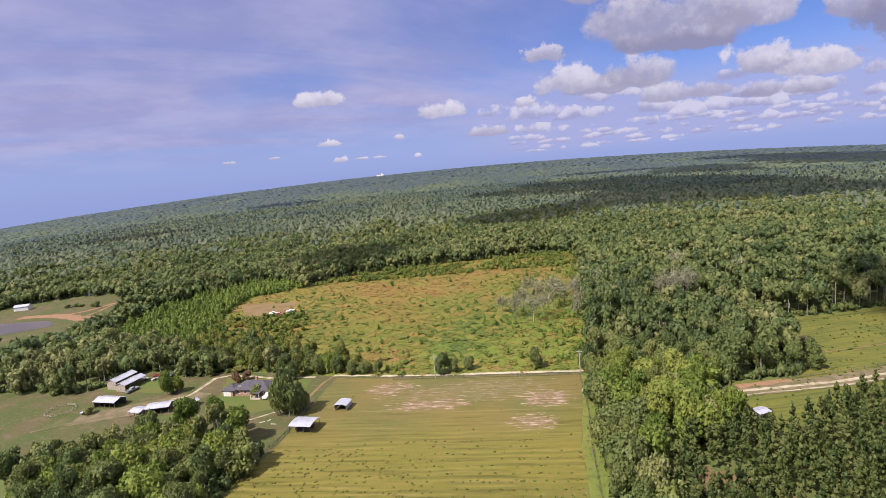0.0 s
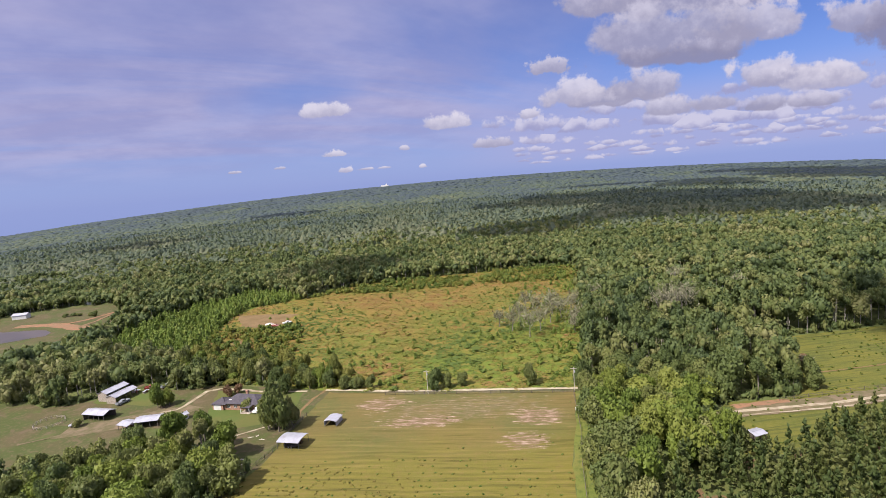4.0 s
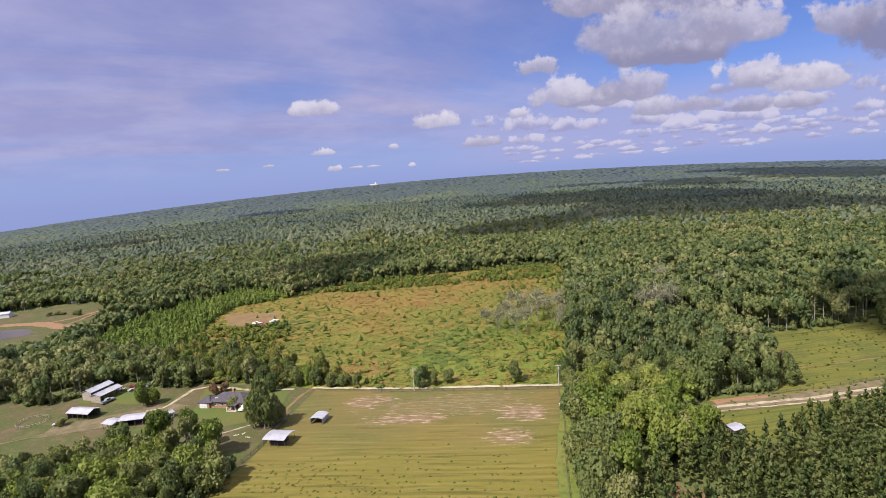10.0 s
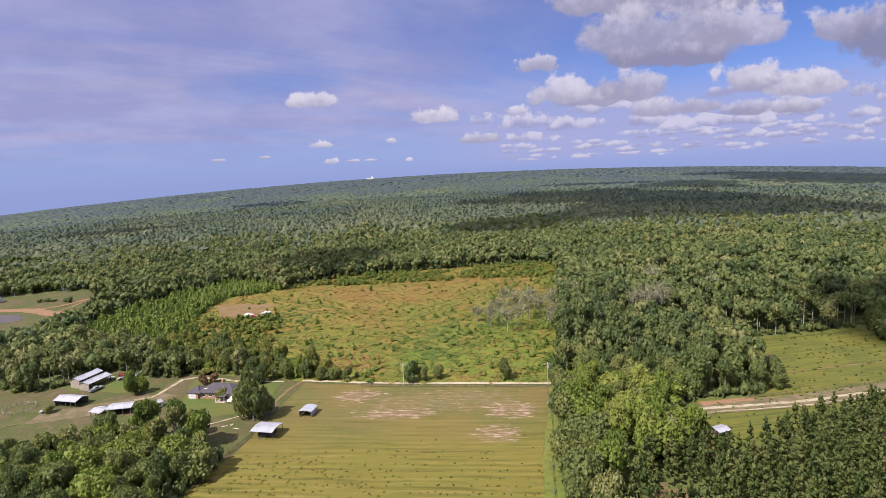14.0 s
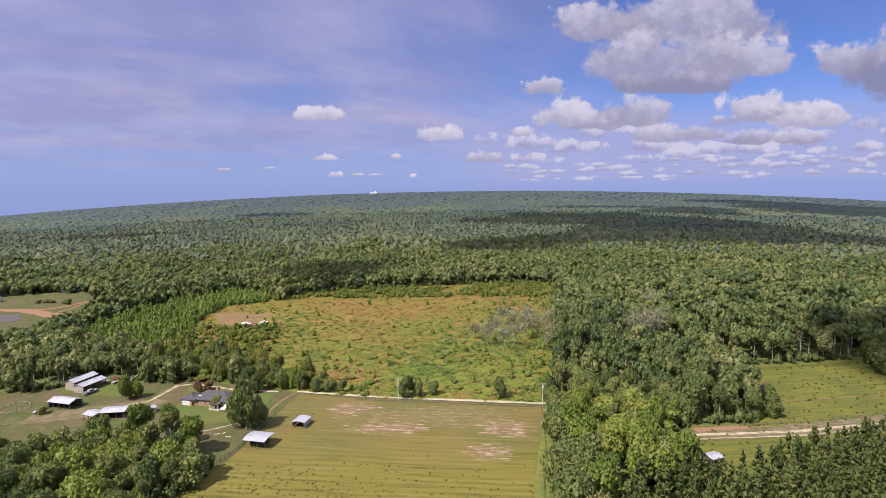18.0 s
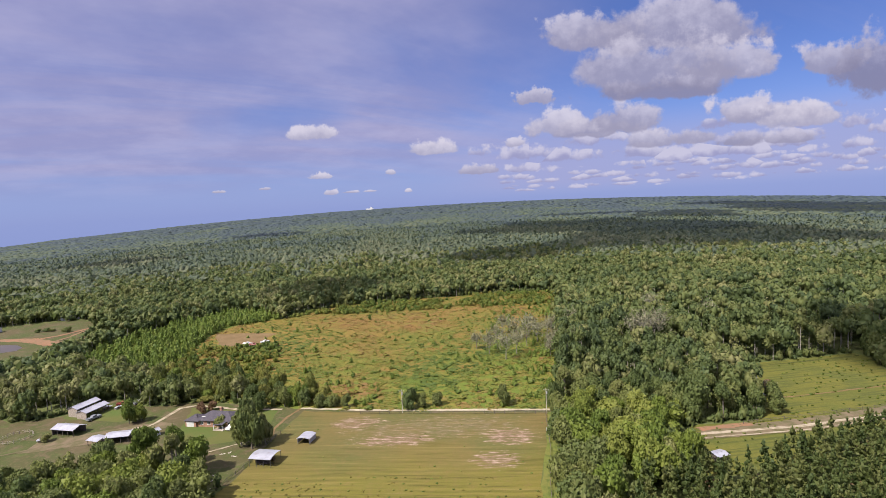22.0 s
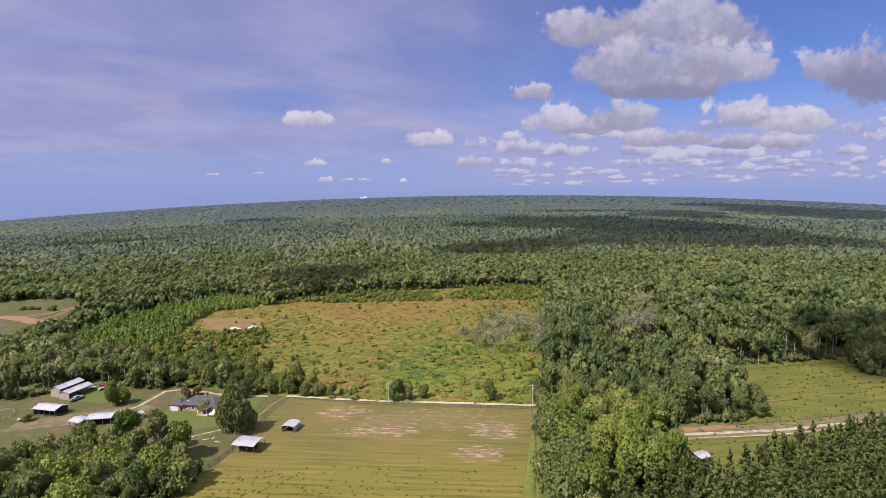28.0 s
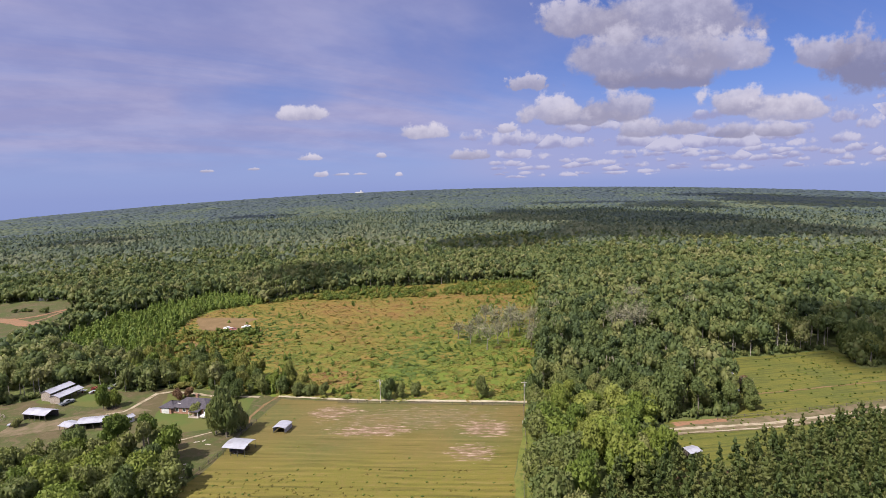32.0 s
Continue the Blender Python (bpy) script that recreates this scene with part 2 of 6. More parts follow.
def foliage(name, stops, own=False, thin=0.40):
    """Leaves: each plant takes its tone from the ramp, each clump strays a little from it."""
    m = bpy.data.materials.new(name)
    m.use_nodes = True
    n = Nodes(m.node_tree)
    if own:
        tint = n.add("ShaderNodeObjectInfo").outputs["Random"]
    else:
        tint = n.add("ShaderNodeAttribute", attribute_name="tint").outputs["Fac"]
    place = n.add("ShaderNodeTexCoord").outputs["Object"]
    island = n.add("ShaderNodeNewGeometry").outputs["Random Per Island"]
    at = n.math("ADD", tint, n.math("MULTIPLY", n.math("SUBTRACT", island, 0.5), 0.30))
    at = n.math("ADD", at, n.math("MULTIPLY", n.math("SUBTRACT", n.noise(place, 0.5, 3), 0.5), 0.5), clamp=True)
    col = n.ramp(at, stops)
    b = n.add("ShaderNodeBsdfPrincipled")
    n.link(col, b.inputs["Base Color"])
    b.inputs["Roughness"].default_value, b.inputs["Specular IOR Level"].default_value = 0.6, 0.25
    back = n.add("ShaderNodeBsdfTranslucent")
    n.link(n.mix(0.4, col, (0.14, 0.18, 0.05)), back.inputs[0])
    mixed = n.add("ShaderNodeMixShader")
    mixed.inputs[0].default_value = thin
    n.link(b.outputs[0], mixed.inputs[1]), n.link(back.outputs[0], mixed.inputs[2])
    n.link(mixed.outputs[0], n.add("ShaderNodeOutputMaterial").inputs[0])
    return m


def two(n, place, scale, a, b, lo=0.35, hi=0.65, detail=5):
    return n.mix(n.smooth(n.noise(place, scale, detail), lo, hi), a, b)


def col_forest_floor(n, p):
    return n.mix(n.smooth(n.noise(p, 0.9, 4), 0.4, 0.7), two(n, p, 0.06, (0.085, 0.105, 0.036), (0.112, 0.112, 0.046)), (0.075, 0.100, 0.030))


def col_hay(n, p):
    """Mown hay field: yellowing stubble, greener drifts, swath lines and pinkish bare earth."""
    base = n.mix(n.smooth(n.noise(p, 0.035, 4), 0.36, 0.62), (0.126, 0.096, 0.034), (0.094, 0.090, 0.030))
    north = n.add("ShaderNodeSeparateXYZ")
    n.link(p, north.inputs[0])
    lush = n.smooth(n.math("ADD", north.outputs[1], n.math("MULTIPLY", n.noise(p, 0.05, 3), 30.0)), 190.0, 150.0)
    base = n.mix(n.math("MULTIPLY", lush, 0.8), base, (0.134, 0.118, 0.022))
    rank = n.smooth(n.math("ADD", north.outputs[1], n.math("MULTIPLY", n.noise(p, 0.09, 4), 40.0)), 156.0, 126.0)
    base = n.mix(n.math("MULTIPLY", rank, 0.75), base, (0.086, 0.082, 0.018))
    base = n.mix(n.math("MULTIPLY", n.smooth(n.noise(p, 0.45, 5, 0.7), 0.45, 0.75), 0.55), base, (0.159, 0.107, 0.043))
    turned = n.add("ShaderNodeVectorRotate", rotation_type="Z_AXIS")
    n.link(p, turned.inputs["Vector"])
    turned.inputs["Angle"].default_value = radians(5)
    lines = n.noise(n.scaled(turned.outputs[0], 0.035, 0.62, 1.0), 1.0, 4, 0.62)
    base = n.mix(n.math("MULTIPLY", n.smooth(lines, 0.52, 0.66), n.math("ADD", 0.5, n.math("MULTIPLY", lush, 0.3))), base, (0.070, 0.062, 0.016))
    base = n.mix(n.math("MULTIPLY", n.smooth(lines, 0.45, 0.32), 0.5), base, (0.185, 0.142, 0.053))
    # swaths left by the mower, about three metres apart, broken by drifts
    side = n.add("ShaderNodeSeparateXYZ")
    n.link(turned.outputs[0], side.inputs[0])
    swath = n.math("SINE", n.math("MULTIPLY_ADD", n.noise(p, 0.045, 4), 9.0, n.math("MULTIPLY", side.outputs[1], 2.2)))
    broken = n.math("MULTIPLY", n.smooth(n.noise(n.scaled(turned.outputs[0], 0.05, 0.25, 1.0), 1.0, 4, 0.6), 0.42, 0.62), n.math("MULTIPLY_ADD", lush, 0.50, 0.06))
    base = n.mix(n.math("MULTIPLY", n.smooth(swath, 0.1, 0.9), broken), base, (0.078, 0.072, 0.017))
    base = n.mix(n.math("MULTIPLY", n.smooth(swath, -0.3, -0.9), n.math("MULTIPLY", broken, 0.7)), base, (0.190, 0.150, 0.040))
    xyz = n.add("ShaderNodeSeparateXYZ")
    n.link(p, xyz.inputs[0])
    streaks = n.noise(n.scaled(turned.outputs[0], 0.22, 0.9, 1.0), 1.0, 6, 0.72)
    for cx, cy, a, b, most in ((-33, 189, 15, 9, 0.9), (-17, 173, 22, 7, 1.0), (22, 172, 14, 10, 1.0), (16, 156, 12, 9, 0.9), (-4, 182, 46, 15, 0.38)):
        du = n.math("DIVIDE", n.math("SUBTRACT", xyz.outputs[0], float(cx)), float(a))
        dv = n.math("DIVIDE", n.math("SUBTRACT", xyz.outputs[1], float(cy)), float(b))
        near = n.smooth(n.math("ADD", n.math("MULTIPLY", du, du), n.math("MULTIPLY", dv, dv)), 1.1, 0.0)
        bare = n.smooth(n.math("ADD", streaks, n.math("MULTIPLY", n.math("SUBTRACT", near, 1.0), 0.32)), 0.38, 0.56)
        base = n.mix(n.math("MULTIPLY", bare, most), base, n.mix(n.smooth(streaks, 0.5, 0.7), (0.176, 0.114, 0.079), (0.38, 0.285, 0.225)))
    return base


def col_scrub(n, p):
    """Rusty dry cover towards the back, fresh green towards the track and the grey trees."""
    xyz = n.add("ShaderNodeSeparateXYZ")
    n.link(p, xyz.inputs[0])
    back = n.math("SUBTRACT", n.math("MULTIPLY", xyz.outputs[1], 0.0062), n.math("MULTIPLY", xyz.outputs[0], 0.0042))
    back = n.math("ADD", back, n.math("MULTIPLY", n.math("SUBTRACT", n.noise(p, 0.026, 4), 0.5), 2.2))
    base = n.mix(n.smooth(back, 1.35, 2.2), (0.108, 0.140, 0.025), (0.178, 0.124, 0.034))
    tone = two(n, p, 0.10, (0.084, 0.118, 0.024), (0.190, 0.138, 0.036), 0.42, 0.58)
    base = n.mix(n.math("MULTIPLY", n.smooth(n.noise(p, 0.22, 6, 0.68), 0.42, 0.58), 0.75), base, tone)
    rust = n.math("MULTIPLY", n.smooth(n.noise(p, 0.055, 5, 0.65), 0.50, 0.64), n.smooth(back, 1.2, 2.0))
    base = n.mix(n.math("MULTIPLY", rust, 0.75), base, (0.205, 0.112, 0.040))
    return n.mix(n.math("MULTIPLY", n.smooth(n.noise(p, 0.9, 4, 0.6), 0.55, 0.70), 0.5), base, (0.070, 0.078, 0.022))


def col_young(n, p):
    return two(n, p, 0.12, (0.090, 0.129, 0.024), (0.129, 0.129, 0.031))


def col_lawn(n, p):
    base = n.mix(n.smooth(n.noise(p, 0.05, 4), 0.4, 0.62), (0.056, 0.068, 0.021), (0.082, 0.067, 0.034))
    base = n.mix(n.math("MULTIPLY", n.smooth(n.noise(p, 0.16, 5, 0.65, 2.0, 0.6), 0.52, 0.64), 0.75), base, (0.112, 0.082, 0.053))
    base = n.mix(n.math("MULTIPLY", n.smooth(n.noise(p, 0.11, 5, 0.6, 2.0, 0.4), 0.56, 0.66), 0.7), base, (0.066, 0.086, 0.024))
    return n.mix(n.math("MULTIPLY", n.smooth(n.noise(p, 0.7, 5, 0.7), 0.50, 0.70), 0.6), base, (0.135, 0.102, 0.062))


def col_fresh(n, p):
    base = two(n, p, 0.07, (0.070, 0.096, 0.024), (0.090, 0.092, 0.028))
    return n.mix(n.math("MULTIPLY", n.smooth(n.noise(p, 0.6, 5, 0.7), 0.5, 0.72), 0.5), base, (0.115, 0.098, 0.040))


def col_right_field(n, p):
    turned = n.add("ShaderNodeVectorRotate", rotation_type="Z_AXIS")
    n.link(p, turned.inputs["Vector"])
    turned.inputs["Angle"].default_value = radians(-9)
    lines = n.noise(n.scaled(turned.outputs[0], 0.05, 0.70, 1.0), 1.0, 5, 0.65)
    base = two(n, p, 0.06, (0.116, 0.108, 0.022), (0.082, 0.090, 0.020))
    base = n.mix(n.math("MULTIPLY", n.smooth(n.noise(p, 0.7, 5, 0.7), 0.45, 0.7), 0.6), base, (0.135, 0.118, 0.034))
    return n.mix(n.math("MULTIPLY", n.smooth(lines, 0.48, 0.60), 0.85), base, (0.062, 0.070, 0.019))


def col_dirt(n, p):
    return n.mix(n.smooth(n.noise(p, 1.4, 5, 0.7), 0.45, 0.72), two(n, p, 0.16, (0.185, 0.120, 0.065), (0.142, 0.093, 0.046)), (0.095, 0.079, 0.033))


def col_gravel(n, p):
    return n.mix(n.smooth(n.noise(p, 1.1, 5, 0.7), 0.5, 0.75), two(n, p, 0.25, (0.396, 0.344, 0.258), (0.310, 0.258, 0.185)), (0.163, 0.133, 0.073))


def col_clay(n, p):
    return n.mix(n.smooth(n.noise(p, 0.5, 5, 0.7), 0.45, 0.7), two(n, p, 0.10, (0.249, 0.125, 0.077), (0.198, 0.120, 0.077)), (0.129, 0.107, 0.052))


def col_tin(n, p):
    return n.mix(n.smooth(n.noise(p, 0.8, 5, 0.7), 0.55, 0.8), two(n, p, 0.35, (0.430, 0.430, 0.490), (0.353, 0.344, 0.404)), (0.258, 0.198, 0.172))


def plain(a, b, scale):
    return lambda n, p: two(n, p, scale, a, b)


M = dict(
    forest_floor=material("forest floor", col_forest_floor, 0.95, 0.25, 0.8, 0.1),
    hay=material("mown hay", col_hay, 0.9, 0.10, 1.6, 0.15),
    scrub=material("dry scrub ground", col_scrub, 0.95, 0.30, 0.9, 0.1),
    young_ground=material("green undergrowth", col_young, 0.95, 0.3, 0.9, 0.1),
    lawn=material("patchy lawn", col_lawn, 0.9, 0.06, 1.5, 0.15),
    fresh=material("fresh grass", col_fresh, 0.9, 0.06, 1.5, 0.15),
    straw=material("pine straw", plain((0.150, 0.086, 0.050), (0.098, 0.076, 0.038), 0.3), 0.95, 0.08, 1.5, 0.1),
    pine_floor=material("weedy pine floor", lambda n, p: n.mix(n.smooth(n.noise(p, 0.09, 4, 0.6), 0.56, 0.66), two(n, p, 0.4, (0.070, 0.088, 0.028), (0.094, 0.098, 0.034)), (0.135, 0.082, 0.048)), 0.95, 0.15, 1.2, 0.1),
    dark_grass=material("dark rank grass", plain((0.050, 0.058, 0.018), (0.072, 0.074, 0.022), 0.5), 0.95, 0.1, 1.5, 0.1),
    strip_grass=material("bright rank grass", lambda n, p: n.mix(n.smooth(n.noise(p, 0.5, 5, 0.65), 0.45, 0.65), two(n, p, 0.12, (0.108, 0.130, 0.028), (0.140, 0.134, 0.036)), (0.078, 0.098, 0.024)), 0.9, 0.10, 1.6, 0.15),
    right_field=material("rough pasture", col_right_field, 0.9, 0.15, 1.2, 0.15),
    dirt=material("bare dirt", col_dirt, 0.95, 0.06, 1.5, 0.15),
    worn=material("worn earth", plain((0.155, 0.116, 0.078), (0.096, 0.086, 0.042), 0.25), 0.95, 0.06, 1.5, 0.15),
    pale_dirt=material("pale trodden dirt", plain((0.34, 0.285, 0.215), (0.205, 0.165, 0.110), 0.35), 0.95, 0.05, 2.0, 0.15),
    gravel=material("pale gravel", col_gravel, 0.95, 0.04, 3.0, 0.15),
    clay=material("red clay", col_clay, 0.95, 0.15, 0.8, 0.15),
    water=material("pond water", plain((0.058, 0.050, 0.056), (0.080, 0.066, 0.068), 0.05), 0.5, 0.0, 1, 0.3),
    tin=material("pale metal roofing", col_tin, 0.42, 0.0, 1, 0.4, 0.35),
    shingle=material("dark shingles", plain((0.048, 0.043, 0.056), (0.076, 0.066, 0.080), 1.6), 0.85, 0.02, 6.0),
    brick=material("brown brick", plain((0.30, 0.16, 0.11), (0.36, 0.21, 0.15), 2.5), 0.9, 0.01, 8.0),
    white=material("white paint", plain((0.62, 0.61, 0.60), (0.54, 0.53, 0.52), 1.5), 0.5),
    board=material("weathered boards", plain((0.26, 0.21, 0.17), (0.36, 0.31, 0.27), 1.8), 0.9),
    dark_board=material("dark timber", plain((0.085, 0.07, 0.06), (0.14, 0.115, 0.10), 1.5), 0.9),
    pole_wood=material("grey pole wood", plain((0.34, 0.31, 0.27), (0.46, 0.42, 0.36), 2.0), 0.9),
    bark=material("grey bark", plain((0.15, 0.125, 0.10), (0.24, 0.21, 0.18), 1.2), 0.95),
    grey_limb=material("grey weathered limbs", plain((0.23, 0.205, 0.18), (0.165, 0.145, 0.128), 0.8), 0.95),
    pale_bark=material("bleached bark", plain((0.36, 0.33, 0.29), (0.26, 0.23, 0.20), 0.8), 0.95),
    car_white=material("white car paint", plain((0.78, 0.77, 0.76), (0.70, 0.69, 0.68), 0.8), 0.25, 0, 1, 0.5),
    car_red=material("dull red car paint", plain((0.24, 0.05, 0.04), (0.19, 0.045, 0.04), 0.8), 0.3, 0, 1, 0.5),
    car_grey=material("grey car paint", plain((0.22, 0.23, 0.25), (0.17, 0.18, 0.20), 0.8), 0.3, 0, 1, 0.5),
    glass=material("dark window glass", plain((0.02, 0.025, 0.03), (0.03, 0.035, 0.04), 1.0), 0.08, 0, 1, 0.6),
    rubber=material("black rubber", plain((0.02, 0.02, 0.02), (0.035, 0.034, 0.033), 4.0), 0.9),
    wire=material("dark wire", plain((0.10, 0.10, 0.10), (0.14, 0.14, 0.14), 2.0), 0.6, 0, 1, 0.4, 0.5),
)
def vapour():
    """Cloud: white, and letting part of the sun through."""
    m = bpy.data.materials.new("cloud vapour")
    m.use_nodes = True
    n = Nodes(m.node_tree)
    place = n.add("ShaderNodeTexCoord").outputs["Object"]
    white = n.add("ShaderNodeBsdfDiffuse")
    n.put(white.inputs[0], two(n, place, 0.01, (0.80, 0.80, 0.82), (0.74, 0.74, 0.78)))
    clear = n.add("ShaderNodeBsdfTransparent")
    mixed = n.add("ShaderNodeMixShader")
    n.link(white.outputs[0], mixed.inputs[1]), n.link(clear.outputs[0], mixed.inputs[2])
    mixed.inputs[0].default_value = 0.45
    n.link(mixed.outputs[0], n.add("ShaderNodeOutputMaterial").inputs[0])
    return m


M["cloud"] = vapour()
GREENS = [(0.0, (0.069, 0.098, 0.040)), (0.25, (0.098, 0.130, 0.046)), (0.45, (0.121, 0.150, 0.050)), (0.60, (0.144, 0.168, 0.055)), (0.74, (0.158, 0.170, 0.062)), (0.87, (0.189, 0.202, 0.068)), (1.0, (0.231, 0.226, 0.098))]
OLIVES = [(0.0, (0.092, 0.124, 0.042)), (0.35, (0.129, 0.160, 0.050)), (0.60, (0.156, 0.170, 0.058)), (0.80, (0.189, 0.214, 0.060)), (1.0, (0.224, 0.222, 0.085))]
LEAF = dict(
    broad=foliage("broad leaves", GREENS),
    broad_own=foliage("broad leaves near", OLIVES, own=True),
    bright_own=foliage("bright leaves near", [(0.0, (0.105, 0.150, 0.030)), (0.5, (0.165, 0.212, 0.038)), (1.0, (0.235, 0.252, 0.058))], own=True),
    olive_own=foliage("olive leaves near", [(0.0, (0.140, 0.165, 0.040)), (0.5, (0.190, 0.200, 0.048)), (1.0, (0.245, 0.232, 0.062))], own=True),
    pine_own=foliage("pine needles near", [(0.0, (0.060, 0.086, 0.027)), (0.5, (0.092, 0.116, 0.034)), (1.0, (0.134, 0.144, 0.046))], own=True),
    pine=foliage("pine needles", [(0.0, (0.060, 0.086, 0.027)), (0.5, (0.092, 0.116, 0.034)), (1.0, (0.134, 0.144, 0.046))]),
    # Distance haze is mixed into these leaf colours; the low stops are bluest.
    far=foliage("far woods leaves hazed blue", [(0.0, (0.070, 0.094, 0.114)), (0.3, (0.086, 0.115, 0.098)), (0.55, (0.106, 0.133, 0.084)), (0.8, (0.140, 0.158, 0.096)), (1.0, (0.180, 0.192, 0.120))]),
    young=foliage("young leaves", [(0.0, (0.120, 0.175, 0.038)), (0.5, (0.170, 0.230, 0.046)), (1.0, (0.230, 0.270, 0.066))]),
    russet_own=foliage("russet leaves near", [(0.0, (0.16, 0.085, 0.055)), (1.0, (0.22, 0.13, 0.075))], own=True),
    shrub=foliage("scrub leaves", [(0.0, (0.095, 0.140, 0.030)), (0.30, (0.160, 0.188, 0.036)), (0.55, (0.215, 0.200, 0.044)), (0.75, (0.258, 0.185, 0.054)), (1.0, (0.275, 0.150, 0.062))]),
    dry=foliage("dry weeds", [(0.0, (0.150, 0.140, 0.030)), (0.6, (0.195, 0.160, 0.040)), (1.0, (0.225, 0.170, 0.052))]),
    grey=foliage("grey twig_spray", [(0.0, (0.150, 0.146, 0.088)), (1.0, (0.240, 0.226, 0.145))], thin=0.1),
)


# ---------------------------------------------------------------- builders
def part(name, bm, mat, parent, label=""):
    """Links a bmesh as one mesh object under parent."""
    me = bpy.data.meshes.new(name)
    bm.to_mesh(me)
    bm.free()
    me.materials.append(mat)
    ob = new(name, me)
    ob.parent = parent
    return tagged(ob, label)


def thing(name, m, label, category, group=""):
    ob = new(name)
    ob.empty_display_size = 0.3
    ob.matrix_world = m
    return tagged(ob, label, category, group)


def box(bm, x0, x1, y0, y1, z0, z1, bevel=0.0, m=None):
    made = bmesh.ops.create_cube(bm, size=1)["verts"]
    for v in made:
        v.co = Vector((x0 + (v.co.x + 0.5) * (x1 - x0), y0 + (v.co.y + 0.5) * (y1 - y0), z0 + (v.co.z + 0.5) * (z1 - z0)))
    if bevel:
        edges = list({e for v in made for e in v.link_edges})
        out = bmesh.ops.bevel(bm, geom=edges, offset=bevel, segments=1, affect="EDGES")
        made = list({v for f in out["faces"] for v in f.verts} | {v for v in made if v.is_valid})
    if m is not None:
        bmesh.ops.transform(bm, matrix=m, verts=[v for v in made if v.is_valid])
    return bm


def boxes(*rows, bevel=0.0):
    bm = bmesh.new()
    for row in rows:
        box(bm, *row, bevel=bevel)
    return bm


def rod(bm, a, b, r0, r1, sides=6):
    a, b = Vector(a), Vector(b)
    turn = (b - a).to_track_quat("Z", "Y").to_matrix().to_4x4()
    bmesh.ops.create_cone(bm, cap_ends=True, segments=sides, radius1=r0, radius2=r1, depth=(b - a).length,
                          matrix=Matrix.Translation((a + b) / 2) @ turn)
    return bm


def slab(points, thick):
    """A flat plate with the given corners, pushed down by thick."""
    bm = bmesh.new()
    top = [bm.verts.new(p) for p in points]
    low = [bm.verts.new((p[0], p[1], p[2] - thick)) for p in points]
    bm.faces.new(top), bm.faces.new(low[::-1])
    for i in range(len(top)):
        j = (i + 1) % len(top)
        bm.faces.new((top[i], low[i], low[j], top[j]))
    bmesh.ops.recalc_face_normals(bm, faces=bm.faces[:])
    return bm


def mesh_np(name, verts, tris, mat, tint=None):
    me = bpy.data.meshes.new(name)
    me.vertices.add(len(verts))
    me.vertices.foreach_set("co", np.ascontiguousarray(verts, np.float32).ravel())
    me.loops.add(tris.size)
    me.loops.foreach_set("vertex_index", np.ascontiguousarray(tris, np.int32).ravel())
    me.polygons.add(len(tris))
    me.polygons.foreach_set("loop_start", np.arange(0, tris.size, 3, dtype=np.int32))
    me.update(calc_edges=True)
    if tint is not None:
        me.attributes.new("tint", "FLOAT", "POINT").data.foreach_set("value", np.ascontiguousarray(tint, np.float32))
    me.materials.append(mat)
    return me


# ---------------------------------------------------------------- the lie of the land
EYE_XY = np.array([5.0, 0.0])
FLAT, RIM = 620.0, 4900.0


def land(x, y):
    """Level round the farm; far off the middle swells and the sides fall away gently."""
    dx, dy = np.asarray(x, float) - EYE_XY[0], np.asarray(y, float) - EYE_XY[1]
    r, az = np.hypot(dx, dy), np.clip(np.abs(np.arctan2(dx, dy)), 0, 0.82)
    t = np.clip((r - FLAT) / (RIM - FLAT), 0, 1) ** 1.15
    return (50 - 240 * az**2) * t


def inside(poly, x, y):
    hit = np.zeros(np.shape(x), bool)
    for (xa, ya), (xb, yb) in zip(poly, poly[1:] + poly[:1]):
        cross = ((ya > y) != (yb > y)) & (x < (xb - xa) * (y - ya) / (yb - ya + 1e-9) + xa)
        hit ^= cross
    return hit


FIELD = [(-57, 203.5), (-36.7, 199.8), (7, 194.4), (37.5, 190.6), (35, 176), (31.5, 160), (27, 140), (24, 119), (21.5, 101), (15.5, 30), (12, -40), (-50, -40), (-58, 40), (-70, 88), (-72, 101), (-69.5, 112), (-68.5, 123), (-68, 135), (-64, 147), (-63, 158), (-61, 173), (-60, 182)]
STRIP = [(37.5, 190.6), (42, 190), (36.2, 160), (33, 143), (31, 126), (28.5, 101), (22, 30), (15.5, 30), (21.5, 101), (24, 119), (27, 140), (31.5, 160), (35, 176)]
CLEARING = [(-64, 208), (-36, 202), (6, 197), (41, 193.5), (50, 236), (67, 320), (93, 440), (58, 456), (7, 446), (-40, 441), (-84, 430), (-107, 412), (-126, 388), (-152, 372), (-158, 345), (-150, 300), (-143, 262), (-138, 236), (-115, 223), (-88, 217)]
YOUNG = [(-126, 388), (-150, 414), (-172, 420), (-195, 390), (-212, 350), (-216, 305), (-198, 275), (-165, 256), (-143, 262), (-150, 300), (-158, 345), (-152, 372)]
YARD = [(-208, 214), (-188, 212), (-178, 206), (-167, 207), (-159, 211), (-158, 222), (-148, 228), (-126, 216), (-104, 220), (-87, 214), (-64, 208), (-57, 203.5), (-60, 182), (-61, 173), (-63, 158), (-64, 147), (-70, 148), (-76, 158), (-86, 166), (-100, 158), (-112, 160), (-122, 150), (-134, 153), (-150, 148), (-200, 150), (-222, 190)]
